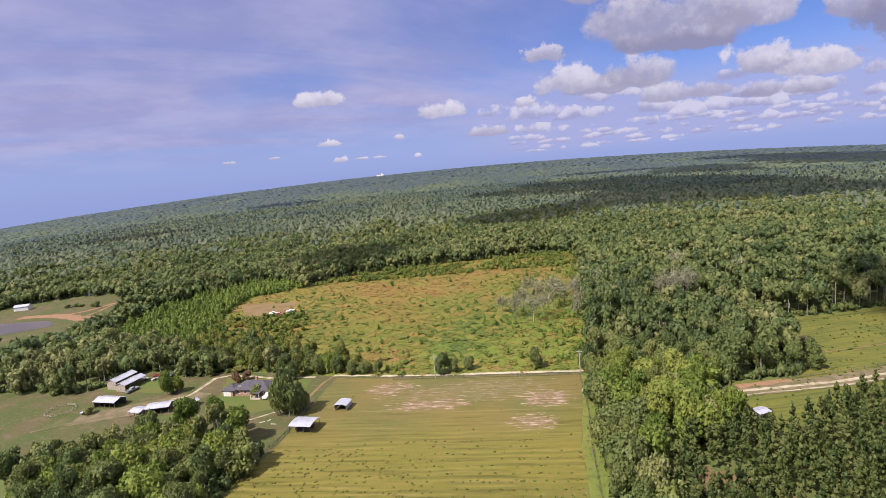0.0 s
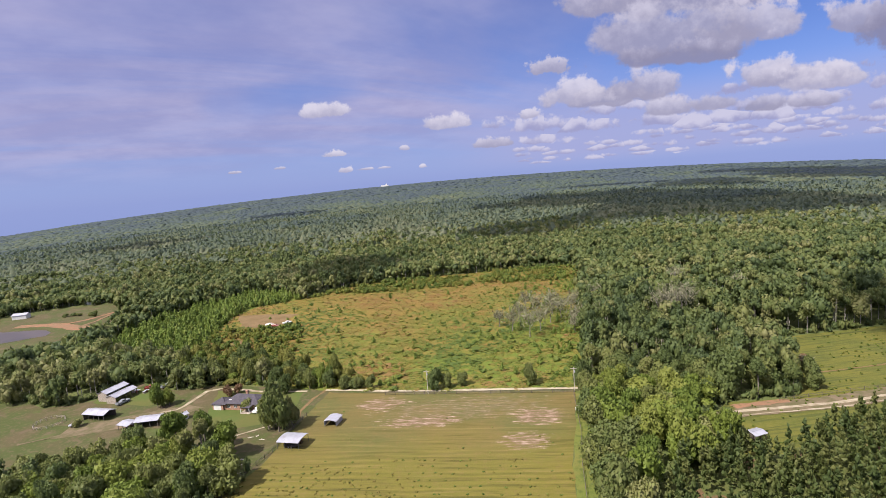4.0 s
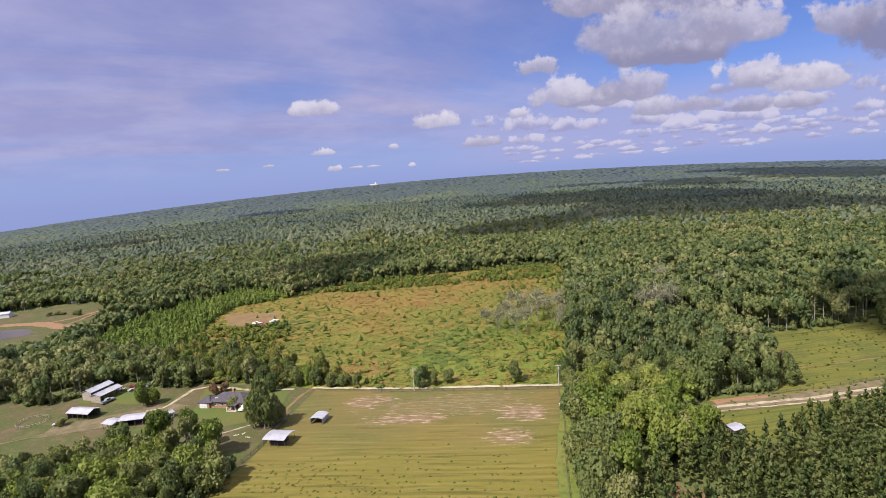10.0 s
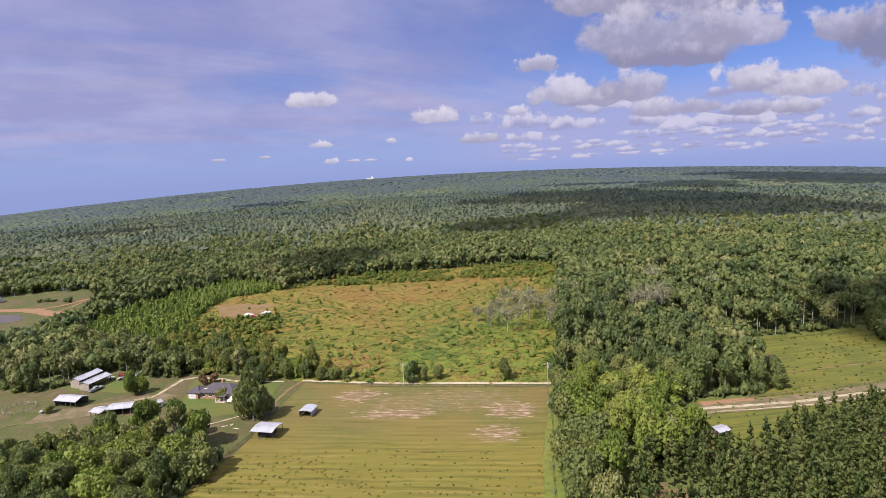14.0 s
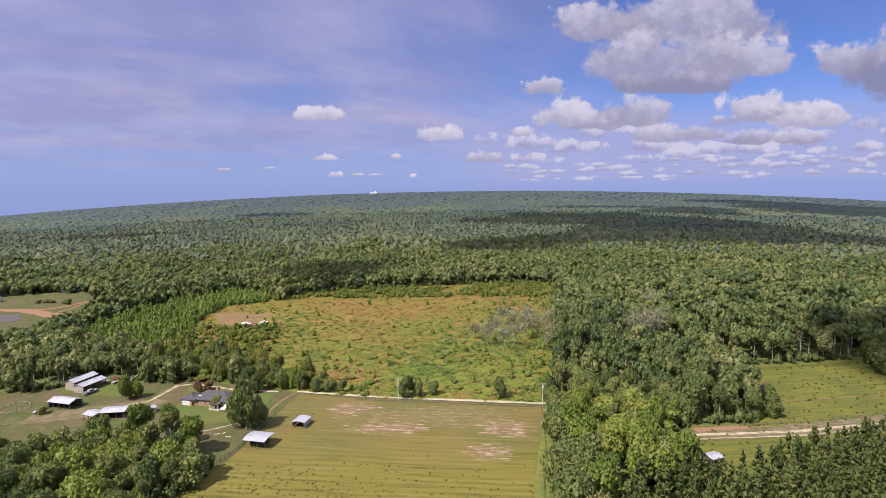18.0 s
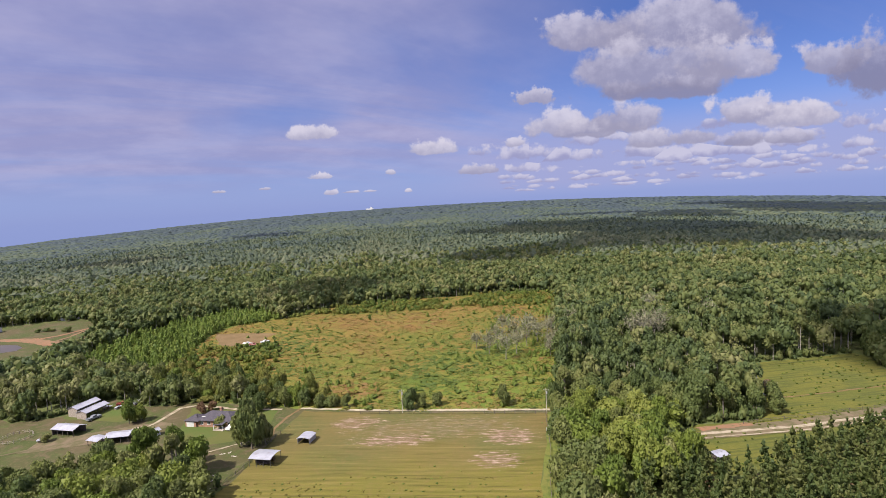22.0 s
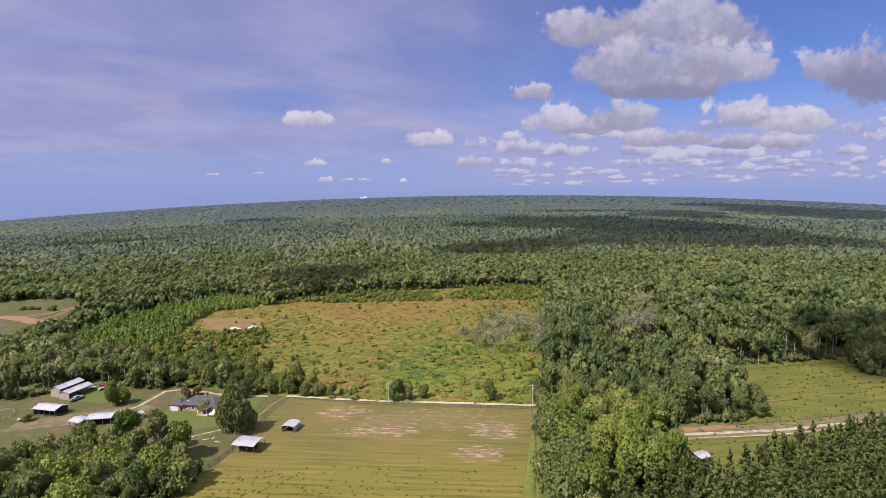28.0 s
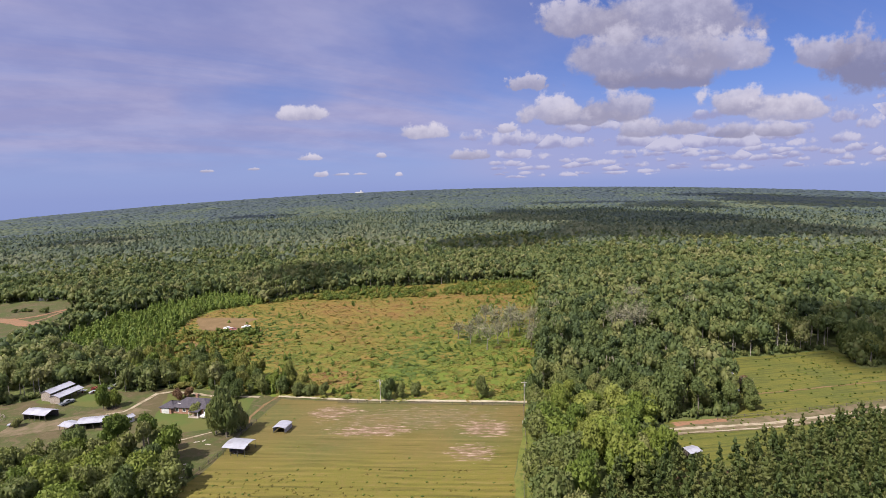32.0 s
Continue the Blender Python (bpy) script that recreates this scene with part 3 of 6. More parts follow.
RIGHT = [(128, 233), (163, 238), (187.5, 241.5), (189, 233), (183, 217.5), (205, 217), (240, 225), (240, 188), (200, 178), (160, 169), (131, 160), (110, 152), (97, 146), (84, 141), (74, 141), (73, 162), (84, 174), (104, 174), (110, 178), (116, 192), (121, 212)]
TRACKSIDE = [(-66, 210), (-58, 203), (-36, 199), (7, 194), (38, 190), (46, 189), (46, 194), (6, 198), (-36, 203)]
FARM = [(-370, 400), (-335, 422), (-300, 428), (-276, 408), (-240, 402), (-231, 388), (-243, 360), (-228, 322), (-236, 292), (-250, 268), (-330, 262), (-390, 290)]


def ragged(poly, step, amount, seed):
    """The outline with points every step metres, shifted a little, so that edges are uneven."""
    rnd = random.Random(seed)
    out = []
    for a, b in zip(poly, poly[1:] + poly[:1]):
        a, b = Vector(a), Vector(b)
        n = max(1, int((b - a).length / step))
        for i in range(n):
            p = a.lerp(b, i / n)
            out.append((p.x + rnd.uniform(-amount, amount), p.y + rnd.uniform(-amount, amount)))
    return out


def patch(name, poly, z, mat, label, category, step=4.0, amount=0.5, seed=1):
    bm = bmesh.new()
    bm.faces.new([bm.verts.new((x, y, z)) for x, y in ragged(poly, step, amount, seed)])
    bmesh.ops.triangulate(bm, faces=bm.faces[:])
    bmesh.ops.recalc_face_normals(bm, faces=bm.faces[:])
    if bm.faces[:][0].normal.z < 0:
        bmesh.ops.reverse_faces(bm, faces=bm.faces[:])
    ob = part(name, bm, mat, None)
    return tagged(ob, label, category, kind="structure")


def ribbon(name, line, width, z, mat, label, category, seed=1, wobble=0.25):
    """A track along a line, with a slightly uneven edge."""
    rnd = random.Random(seed)
    pts = []
    for a, b in zip(line, line[1:]):
        a, b = Vector(a), Vector(b)
        n = max(1, int((b - a).length / 3))
        pts += [a.lerp(b, i / n) for i in range(n)]
    pts.append(Vector(line[-1]))
    bm = bmesh.new()
    rows = []
    for i, p in enumerate(pts):
        d = (pts[min(i + 1, len(pts) - 1)] - pts[max(i - 1, 0)]).normalized()
        s = Vector((-d.y, d.x))
        l, r = p + s * (width / 2 + rnd.uniform(-wobble, wobble)), p - s * (width / 2 + rnd.uniform(-wobble, wobble))
        rows.append((bm.verts.new((*l, z)), bm.verts.new((*r, z))))
    for (a, b), (c, d) in zip(rows, rows[1:]):
        bm.faces.new((a, b, d, c))
    bm.normal_update()
    if bm.faces[:][0].normal.z < 0:
        bmesh.ops.reverse_faces(bm, faces=bm.faces[:])
    return tagged(part(name, bm, mat, None), label, category, kind="structure")


def build_ground():
    rings = np.concatenate([[0.5], np.linspace(60, 600, 10), np.geomspace(650, RIM, 26)])
    spokes = 144
    az = np.linspace(-np.pi, np.pi, spokes, endpoint=False)
    r, a = np.meshgrid(rings, az, indexing="ij")
    x, y = EYE_XY[0] + r * np.sin(a), EYE_XY[1] + r * np.cos(a)
    verts = np.stack([x, y, land(x, y)], -1).reshape(-1, 3)
    i, j = np.meshgrid(np.arange(len(rings) - 1), np.arange(spokes), indexing="ij")
    k = (j + 1) % spokes
    p, q, s, t = i * spokes + j, (i + 1) * spokes + j, (i + 1) * spokes + k, i * spokes + k
    tris = np.concatenate([np.stack([p, q, s], -1).reshape(-1, 3), np.stack([p, s, t], -1).reshape(-1, 3)])[:, ::-1]
    centre = len(verts)
    verts = np.vstack([verts, [[EYE_XY[0], EYE_XY[1], 0]]])
    j = np.arange(spokes)
    tris = np.vstack([tris, np.stack([np.full(spokes, centre), j, (j + 1) % spokes], -1)[:, ::-1]])
    ob = new("ground", mesh_np("ground", verts, tris, M["forest_floor"]))
    tagged(ob, "dark leaf-littered woodland ground reaching the horizon", "ground", kind="structure")


build_ground()
patch("hay_field", FIELD, 0.05, M["hay"], "mown yellow-green hay field with bare pinkish patches", "field", 5, 0.5, 2)
patch("grass_strip", STRIP, 0.04, M["strip_grass"], "green grass strip between hay field and woods", "grass", 5, 0.4, 3)
patch("clearing_ground", CLEARING, 0.03, M["scrub"], "overgrown cut-over clearing with orange and green scrub", "clearing", 6, 1.2, 4)
patch("sapling_ground", YOUNG, 0.02, M["young_ground"], "scrubby ground under bright green saplings", "clearing", 6, 1.2, 5)
patch("track_verge", TRACKSIDE, 0.02, M["lawn"], "rough grass verge along the gravel track", "verge", 5, 0.3, 16)
patch("yard", YARD, 0.06, M["lawn"], "patchy farmyard lawn with worn dirt", "yard", 5, 0.6, 6)
patch("pasture", RIGHT, 0.05, M["right_field"], "rough green pasture beside a dirt road", "pasture", 5, 0.5, 7)
patch("farm_clearing", FARM, 0.05, M["lawn"], "distant open farm ground with grass and clay", "field", 6, 0.8, 8)
patch("pond", [(-303, 349), (-288, 346), (-281, 340), (-277, 330), (-298, 318), (-345, 318), (-345, 350)], 0.12, M["water"], "still lilac-grey farm pond", "pond", 6, 1.0, 9)
patch("clay_bank", [(-325, 368), (-290, 365), (-270, 353), (-250, 346), (-244, 340), (-252, 336), (-268, 342), (-279, 348), (-300, 358), (-325, 359)], 0.14, M["clay"], "bare pinkish clay bank beside the pond", "clay", 5, 0.8, 10)
patch("dirt_clearing", [(-156, 349), (-136, 347), (-112, 342), (-113, 336), (-116, 330), (-111, 322), (-117, 313), (-130, 314), (-141, 318)], 0.12, M["dirt"], "bare orange dirt pad in the clearing", "dirt", 4, 1.0, 12)
patch("dirt_scrape", [(-136, 288), (-131, 292), (-116, 280), (-125, 277), (-134, 280)], 0.12, M["dirt"], "small bare dirt scrape in the scrub", "dirt", 3, 0.8, 15)
patch("mown_edge", [(-73, 99), (-70, 106), (-66, 109), (-40, 105.5), (-16, 101), (6, 99), (24, 98), (20, 60), (10, -38), (-48, -38), (-57, 40), (-69, 88)], 0.09, M["lawn"], "closely mown brownish grass at the foot of the field", "grass", 4, 0.5, 17)
patch("house_lawn", [(-106, 213), (-86, 208), (-67, 205), (-66, 185), (-72, 179), (-83, 176), (-98, 184)], 0.09, M["fresh"], "green lawn round the brick house", "lawn", 3, 0.6, 18)
patch("barn_lawn", [(-158, 208), (-157, 220), (-148, 224), (-130, 212), (-121, 205), (-130, 202), (-150, 206)], 0.09, M["fresh"], "green grass in front of the barns", "lawn", 3, 0.8, 19)
patch("straw_gap", [(54, 116), (58, 115), (61, 119), (60, 124), (55, 124)], 0.08, M["straw"], "reddish pine straw in a gap between pines", "gap", 2, 0.6, 20)
patch("straw_gap", [(49, 112), (54, 112), (56, 119), (55, 127), (51, 124)], 0.10, M["straw"], "reddish pine straw in a gap between pines", "gap", 2, 0.6, 22)
patch("straw_gap", [(64, 104), (70, 103), (71, 110), (69, 116), (65, 113)], 0.10, M["straw"], "reddish pine straw in a gap between pines", "gap", 2, 0.6, 23)
patch("dirt_yard", [(-150, 186), (-131, 193), (-112, 199), (-104, 196), (-112, 189), (-130, 181), (-150, 176)], 0.12, M["worn"], "worn bare dirt between farm buildings", "dirt", 3, 0.8, 13)
patch("clay_verge", [(84, 171.2), (94, 172.8), (104, 173.4), (102, 171), (85, 168.8)], 0.17, M["clay"], "reddish bare verge under the trees", "clay", 3, 0.5, 14)
patch("pine_floor", [(38, 62), (41, 118), (47, 131), (66, 139), (84, 140), (97, 145), (110, 151), (131, 159), (160, 168), (200, 178), (258, 158), (158, 62)], 0.07, M["pine_floor"], "weedy ground with brown straw under the young pines", "ground", 5, 0.8, 21)
ribbon("gravel_track", [(-58.5, 206.4), (-37.6, 202.2), (-17, 199.0), (7, 196.4), (28, 194.1), (40, 192.7)], 1.7, 0.16, M["gravel"], "pale gravel track along the field edge", "track", 1)
ribbon("field_path", [(-58.5, 206.0), (-61.5, 198), (-63.2, 187), (-62, 181)], 1.2, 0.15, M["dirt"], "narrow worn path beside the field corner", "path", 2)
ribbon("driveway", [(-66, 206), (-86, 209), (-105, 215.5), (-111, 213), (-112.5, 202), (-114.5, 195.5), (-120, 193.8)], 1.5, 0.17, M["pale_dirt"], "curving pale dirt driveway through the yard", "driveway", 3, 0.4)
ribbon("yard_path", [(-120, 193.8), (-126, 191.5), (-133, 187), (-144, 181), (-160, 173)], 1.0, 0.165, M["worn"], "worn dirt path past the stable", "path", 9, 0.4)
ribbon("garden_path", [(-81, 170), (-76, 173.2), (-70.9, 176.4), (-66, 179)], 0.8, 0.16, M["pale_dirt"], "narrow pale path behind the lawn", "path", 14, 0.2)
ribbon("field_ditch", [(-60.3, 178), (-62, 166), (-65.5, 152), (-68.5, 140)], 0.9, 0.13, M["dark_grass"], "dark rank grass along the field fence", "ditch", 15, 0.3)
ribbon("dirt_road", [(60, 162.5), (81, 165.3), (99, 166.3), (118, 167.8), (139, 171.8), (154, 174.9), (200, 186), (250, 199)], 5.0, 0.15, M["worn"], "brown earth of the dirt road", "road", 4)
for off, wide, seed in ((-1.6, 0.7, 5), (1.2, 1.6, 6)):
    ribbon("wheel_track", [(60, 162.5 + off), (81, 165.3 + off), (99, 166.3 + off), (118, 167.8 + off), (139, 171.8 + off), (154, 174.9 + off), (200, 186 + off), (250, 199 + off)], wide, 0.19, M["pale_dirt"], "pale sandy wheel track of the dirt road", "track", seed, 0.2)
ribbon("road_verge", [(84, 169.6), (100, 170.6), (118, 172.2), (139, 176.2), (154, 179.3), (200, 190.4), (250, 203.4)], 4.0, 0.13, M["worn"], "dull brown worn verge between road and pasture", "verge", 12, 0.5)
ribbon("pasture_ditch", [(133, 229.5), (160, 233.5), (187, 237.5)], 1.0, 0.11, M["dark_grass"], "dark grassy ditch along the back of the pasture", "ditch", 13, 0.3)
ribbon("pasture_path", [(122, 193), (150, 197), (185, 203), (230, 214)], 0.9, 0.12, M["dirt"], "faint worn line across the pasture", "path", 7)
ribbon("clay_lane", [(-288, 361), (-278, 369), (-272, 386), (-264, 404), (-246, 405.5), (-236, 404)], 4.2, 0.22, M["clay"], "reddish clay lane climbing past the pond", "lane", 8, 0.6)
ribbon("clay_rut", [(-268, 350), (-266, 362), (-268, 382)], 2.2, 0.24, M["clay"], "reddish rut beside the clay lane", "lane", 10, 0.5)
ribbon("far_lane", [(-256, 393), (-246, 391), (-234, 389.4)], 2.6, 0.22, M["gravel"], "pale dirt lane on the distant farm", "lane", 11)


# ---------------------------------------------------------------- plants
def ball(sub):
    bm = bmesh.new()
    bmesh.ops.create_icosphere(bm, subdivisions=sub, radius=1)
    verts = np.array([v.co[:] for v in bm.verts])
    tris = np.array([[v.index for v in f.verts] for f in bm.faces])
    bm.free()
    return verts, tris


BALLS = {s: ball(s) for s in (1, 2)}


def clumps(rng, lobes, sub, leaves, size, jitter=0.16, droop=0.0):
    """A crown: lumpy lobes (x, y, z, rx, rz) under a skin of small bent leaf clumps. Unit size."""
    verts, tris, count = [], [], 0
    bv, bt = BALLS[sub]
    for x, y, z, rx, rz in lobes:
        v = bv * (1 + rng.uniform(-jitter, jitter, (len(bv), 1))) * (rx, rx, rz) * 0.78 + (x, y, z)
        verts.append(v), tris.append(bt + count)
        count += len(v)
    weights = np.array([l[3] ** 2 for l in lobes])
    pick = rng.choice(len(lobes), leaves, p=weights / weights.sum())
    L = np.array(lobes)[pick]
    d = rng.normal(size=(leaves, 3))
    d[:, 2] = d[:, 2] * 0.9 + 0.25
    d /= np.linalg.norm(d, axis=1, keepdims=True)
    base = L[:, :3] + d * L[:, [3, 3, 4]] * rng.uniform(0.84, 1.18, (leaves, 1))
    out = d + rng.normal(size=(leaves, 3)) * 0.6 - (0, 0, droop)
    out /= np.linalg.norm(out, axis=1, keepdims=True)
    side = np.cross(out, rng.normal(size=(leaves, 3)))
    side /= np.linalg.norm(side, axis=1, keepdims=True) + 1e-9
    fwd = np.cross(out, side)
    s = size * rng.uniform(0.6, 1.35, (leaves, 1))
    a, b = base + fwd * s, base - fwd * s
    c, e = base + side * s * 0.8 - out * s * 0.45, base - side * s * 0.8 - out * s * 0.45
    q = np.stack([a, c, b, e], 1).reshape(-1, 3)
    k = count + 4 * np.arange(leaves)
    verts.append(q)
    tris += [np.stack([k, k + 1, k + 2], 1), np.stack([k, k + 2, k + 3], 1)]
    return np.vstack(verts), np.vstack(tris)


def broad_lobes(rng, n):
    lobes = [(0, 0, 0.72, 0.58, 0.50)]
    for i in range(n - 1):
        a, z = i * 2.4 + rng.uniform(-0.5, 0.5), 0.28 + 0.78 * ((i * 0.618) % 1)
        far = rng.uniform(0.38, 0.72) * (1.15 - 0.35 * z)
        r = rng.uniform(0.26, 0.42)
        lobes.append((far * math.cos(a), far * math.sin(a), z, r, r * rng.uniform(0.85, 1.2)))
    return lobes


def pine_lobes(rng, n):
    """Tufts round the upper trunk, narrowing to the tip; unit radius, about three units high."""
    lobes = [(0, 0, 2.80, 0.20, 0.42)]
    for i in range(n - 1):
        z = 0.4 + 2.25 * (i / (n - 1))
        a, wide = i * 2.4 + rng.uniform(-0.5, 0.5), (1.05 - 0.30 * z) * rng.uniform(0.35, 0.85)
        lobes.append((wide * math.cos(a), wide * math.sin(a), z, rng.uniform(0.22, 0.38), rng.uniform(0.16, 0.30)))
    return lobes


def scatter(rng, spacing, near, far, half=0.80, behind=0.0):
    """Jittered points in the sector ahead, between two distances."""
    n = int(2 * far / spacing) + 2
    i, j = np.meshgrid(np.arange(-n // 2, n // 2 + 1), np.arange(0, int(far / spacing / 0.87) + 2))
    x = (i + 0.5 * (j % 2)) * spacing + rng.uniform(-0.42, 0.42, i.shape) * spacing + EYE_XY[0]
    y = j * spacing * 0.87 + rng.uniform(-0.42, 0.42, i.shape) * spacing + EYE_XY[1]
    dx, dy = x - EYE_XY[0], y - EYE_XY[1]
    r, az = np.hypot(dx, dy), np.abs(np.arctan2(dx, dy))
    ok = (r >= near) & (r < far) & (az < half)
    return x[ok], y[ok]


def planted(rng, templates, x, y, z, radius, tall, tint):
    """Copies of the templates, each turned and scaled, as one array of vertices and triangles."""
    verts, tris, tints, count = [], [], [], 0
    which = rng.integers(len(templates), size=len(x))
    for k, (tv, tt) in enumerate(templates):
        at = np.flatnonzero(which == k)
        if not len(at):
            continue
        a = rng.uniform(0, 2 * np.pi, len(at))
        c, s = np.cos(a)[:, None], np.sin(a)[:, None]
        px = (tv[None, :, 0] * c - tv[None, :, 1] * s) * radius[at, None] + x[at, None]
        py = (tv[None, :, 0] * s + tv[None, :, 1] * c) * radius[at, None] + y[at, None]
        pz = tv[None, :, 2] * tall[at, None] + z[at, None]
        verts.append(np.stack([px, py, pz], -1).reshape(-1, 3))
        tris.append((tt[None] + (count + np.arange(len(at)) * len(tv))[:, None, None]).reshape(-1, 3))
        tints.append(np.repeat(tint[at], len(tv)))
        count += len(at) * len(tv)
    return np.vstack(verts), np.vstack(tris), np.concatenate(tints)


def stuff_of(name, data, mat, label, category):
    verts, tris, tint = data
    return tagged(new(name, mesh_np(name, verts, tris, mat, tint)), label, category, kind="stuff")


def prism(sides=4):
    a = np.linspace(0, 2 * np.pi, sides, endpoint=False)
    verts = np.vstack([np.stack([np.cos(a), np.sin(a), 0 * a], -1), np.stack([0.6 * np.cos(a), 0.6 * np.sin(a), 0 * a + 1], -1)])
    i = np.arange(sides)
    j = (i + 1) % sides
    return verts, np.vstack([np.stack([i, j, sides + j], -1), np.stack([i, sides + j, sides + i], -1)])


def patchy(x, y, scale, seed):
    """Smooth random drift over the ground, 0 to 1."""
    return np.array([0.5 + 0.5 * noise.noise(Vector((a / scale + seed * 7.3, b / scale, seed * 1.7))) for a, b in zip(x, y)])


rng = np.random.default_rng(11)
STRAW_GAP = [(54, 115), (61, 115), (61, 124), (54, 124)]
HUT_PLOT = [(74, 138), (85, 138), (89, 157), (74, 157)]
STRAW_GAP_2, STRAW_GAP_3 = [(50, 113), (55, 113), (56, 124), (51, 124)], [(65, 104), (70, 104), (70, 114), (65, 114)]
OPEN = [TRACKSIDE, HUT_PLOT, STRAW_GAP, STRAW_GAP_2, STRAW_GAP_3, FIELD, STRIP, CLEARING, YOUNG, YARD, RIGHT, FARM]


def is_open(x, y):
    hit = np.zeros(len(x), bool)
    for poly in OPEN:
        hit |= inside(poly, x, y)
    return hit


# a taller stand behind the pasture, and the low ground with dead trees before it
TALL_STAND = [(126, 262), (128, 238), (190, 244), (216, 240), (300, 330), (240, 360), (140, 330)]
HOLLOW = [(84, 254), (104, 250), (124, 256), (124, 274), (90, 282)]
PINES = [(36, 60), (40, 118), (46, 132), (66, 140), (74, 141), (84, 141), (97, 146), (110, 152), (131, 160), (160, 169), (200, 181), (260, 160), (160, 60)]


def trunk_mesh(height, r, mat, seed):
    rnd = random.Random(seed)
    bm = bmesh.new()
    top = Vector((rnd.uniform(-0.04, 0.04), rnd.uniform(-0.04, 0.04), height))
    rod(bm, (0, 0, -0.2), top * 0.55, r, r * 0.7, 7)
    rod(bm, top * 0.55, top, r * 0.7, r * 0.3, 7)
    for i in range(4):
        a, z = i * 1.9 + rnd.uniform(-0.4, 0.4), height * rnd.uniform(0.5, 0.75)
        start = top * (z / height)
        rod(bm, start, start + Vector((math.cos(a) * height * 0.10, math.sin(a) * height * 0.10, height * 0.15)), r * 0.4, r * 0.15, 5)
    me = bpy.data.meshes.new("trunk")
    bm.to_mesh(me)
    bm.free()
    me.materials.append(mat)
    return me


def crown_mesh(kind, seed, mat):
    r = np.random.default_rng(seed)
    if kind == "pine":
        v, t = clumps(r, pine_lobes(r, 17), 1, 520, 0.135, 0.30, 0.1)
    else:
        v, t = clumps(r, broad_lobes(r, 13), 1, 1350, 0.082, 0.30)
    return mesh_np("crown", v, t, mat)


TRUNKS = {"broad": [trunk_mesh(1.0, 0.024, M["bark"], s) for s in range(3)], "pine": [trunk_mesh(1.0, 0.014, M["bark"], s + 5) for s in range(3)]}
CROWNS = {"broad": [crown_mesh("broad", 20 + s, LEAF["broad_own"]) for s in range(7)],
          "bright": [crown_mesh("broad", 40 + s, LEAF["bright_own"]) for s in range(4)],
          "olive": [crown_mesh("broad", 90 + s, LEAF["olive_own"]) for s in range(4)],
          "russet": [crown_mesh("broad", 80 + s, LEAF["russet_own"]) for s in range(2)],
          "pine": [crown_mesh("pine", 60 + s, LEAF["pine_own"]) for s in range(5)]}
TREE_LABEL = {"olive": "scrubby tree with yellowish olive leaves", "russet": "small tree with reddish brown leaves", "broad": "broad-leaved tree with a full dark green crown", "bright": "broad-leaved tree with bright yellow-green leaves", "pine": "slender young pine with dark green needles"}
PICK = random.Random(5)


def tree(kind, x, y, height, radius, group, label="", crown_low=None):
    """One tree: trunk and crown. crown_low: height of the crown's underside."""
    ob = thing("pine_tree" if kind == "pine" else "tree", pose(x, y, float(land(x, y)), 0, 0, PICK.uniform(0, 360)), label or TREE_LABEL[kind], "tree", group)
    trunk = new("trunk", PICK.choice(TRUNKS["pine" if kind == "pine" else "broad"]))
    crown = new("crown", PICK.choice(CROWNS[kind]))
    trunk.parent = crown.parent = ob
    low = crown_low if crown_low is not None else height * 0.22 if kind == "pine" else max(height - 2.4 * radius, height * 0.06)
    unit = 3.15 if kind == "pine" else 1.45
    tall = (height - low) / unit
    trunk.scale = (height * 0.75, height * 0.75, low + (height - low) * 0.62)
    crown.scale, crown.location = (radius, radius, tall), (0, 0, low)
    return ob


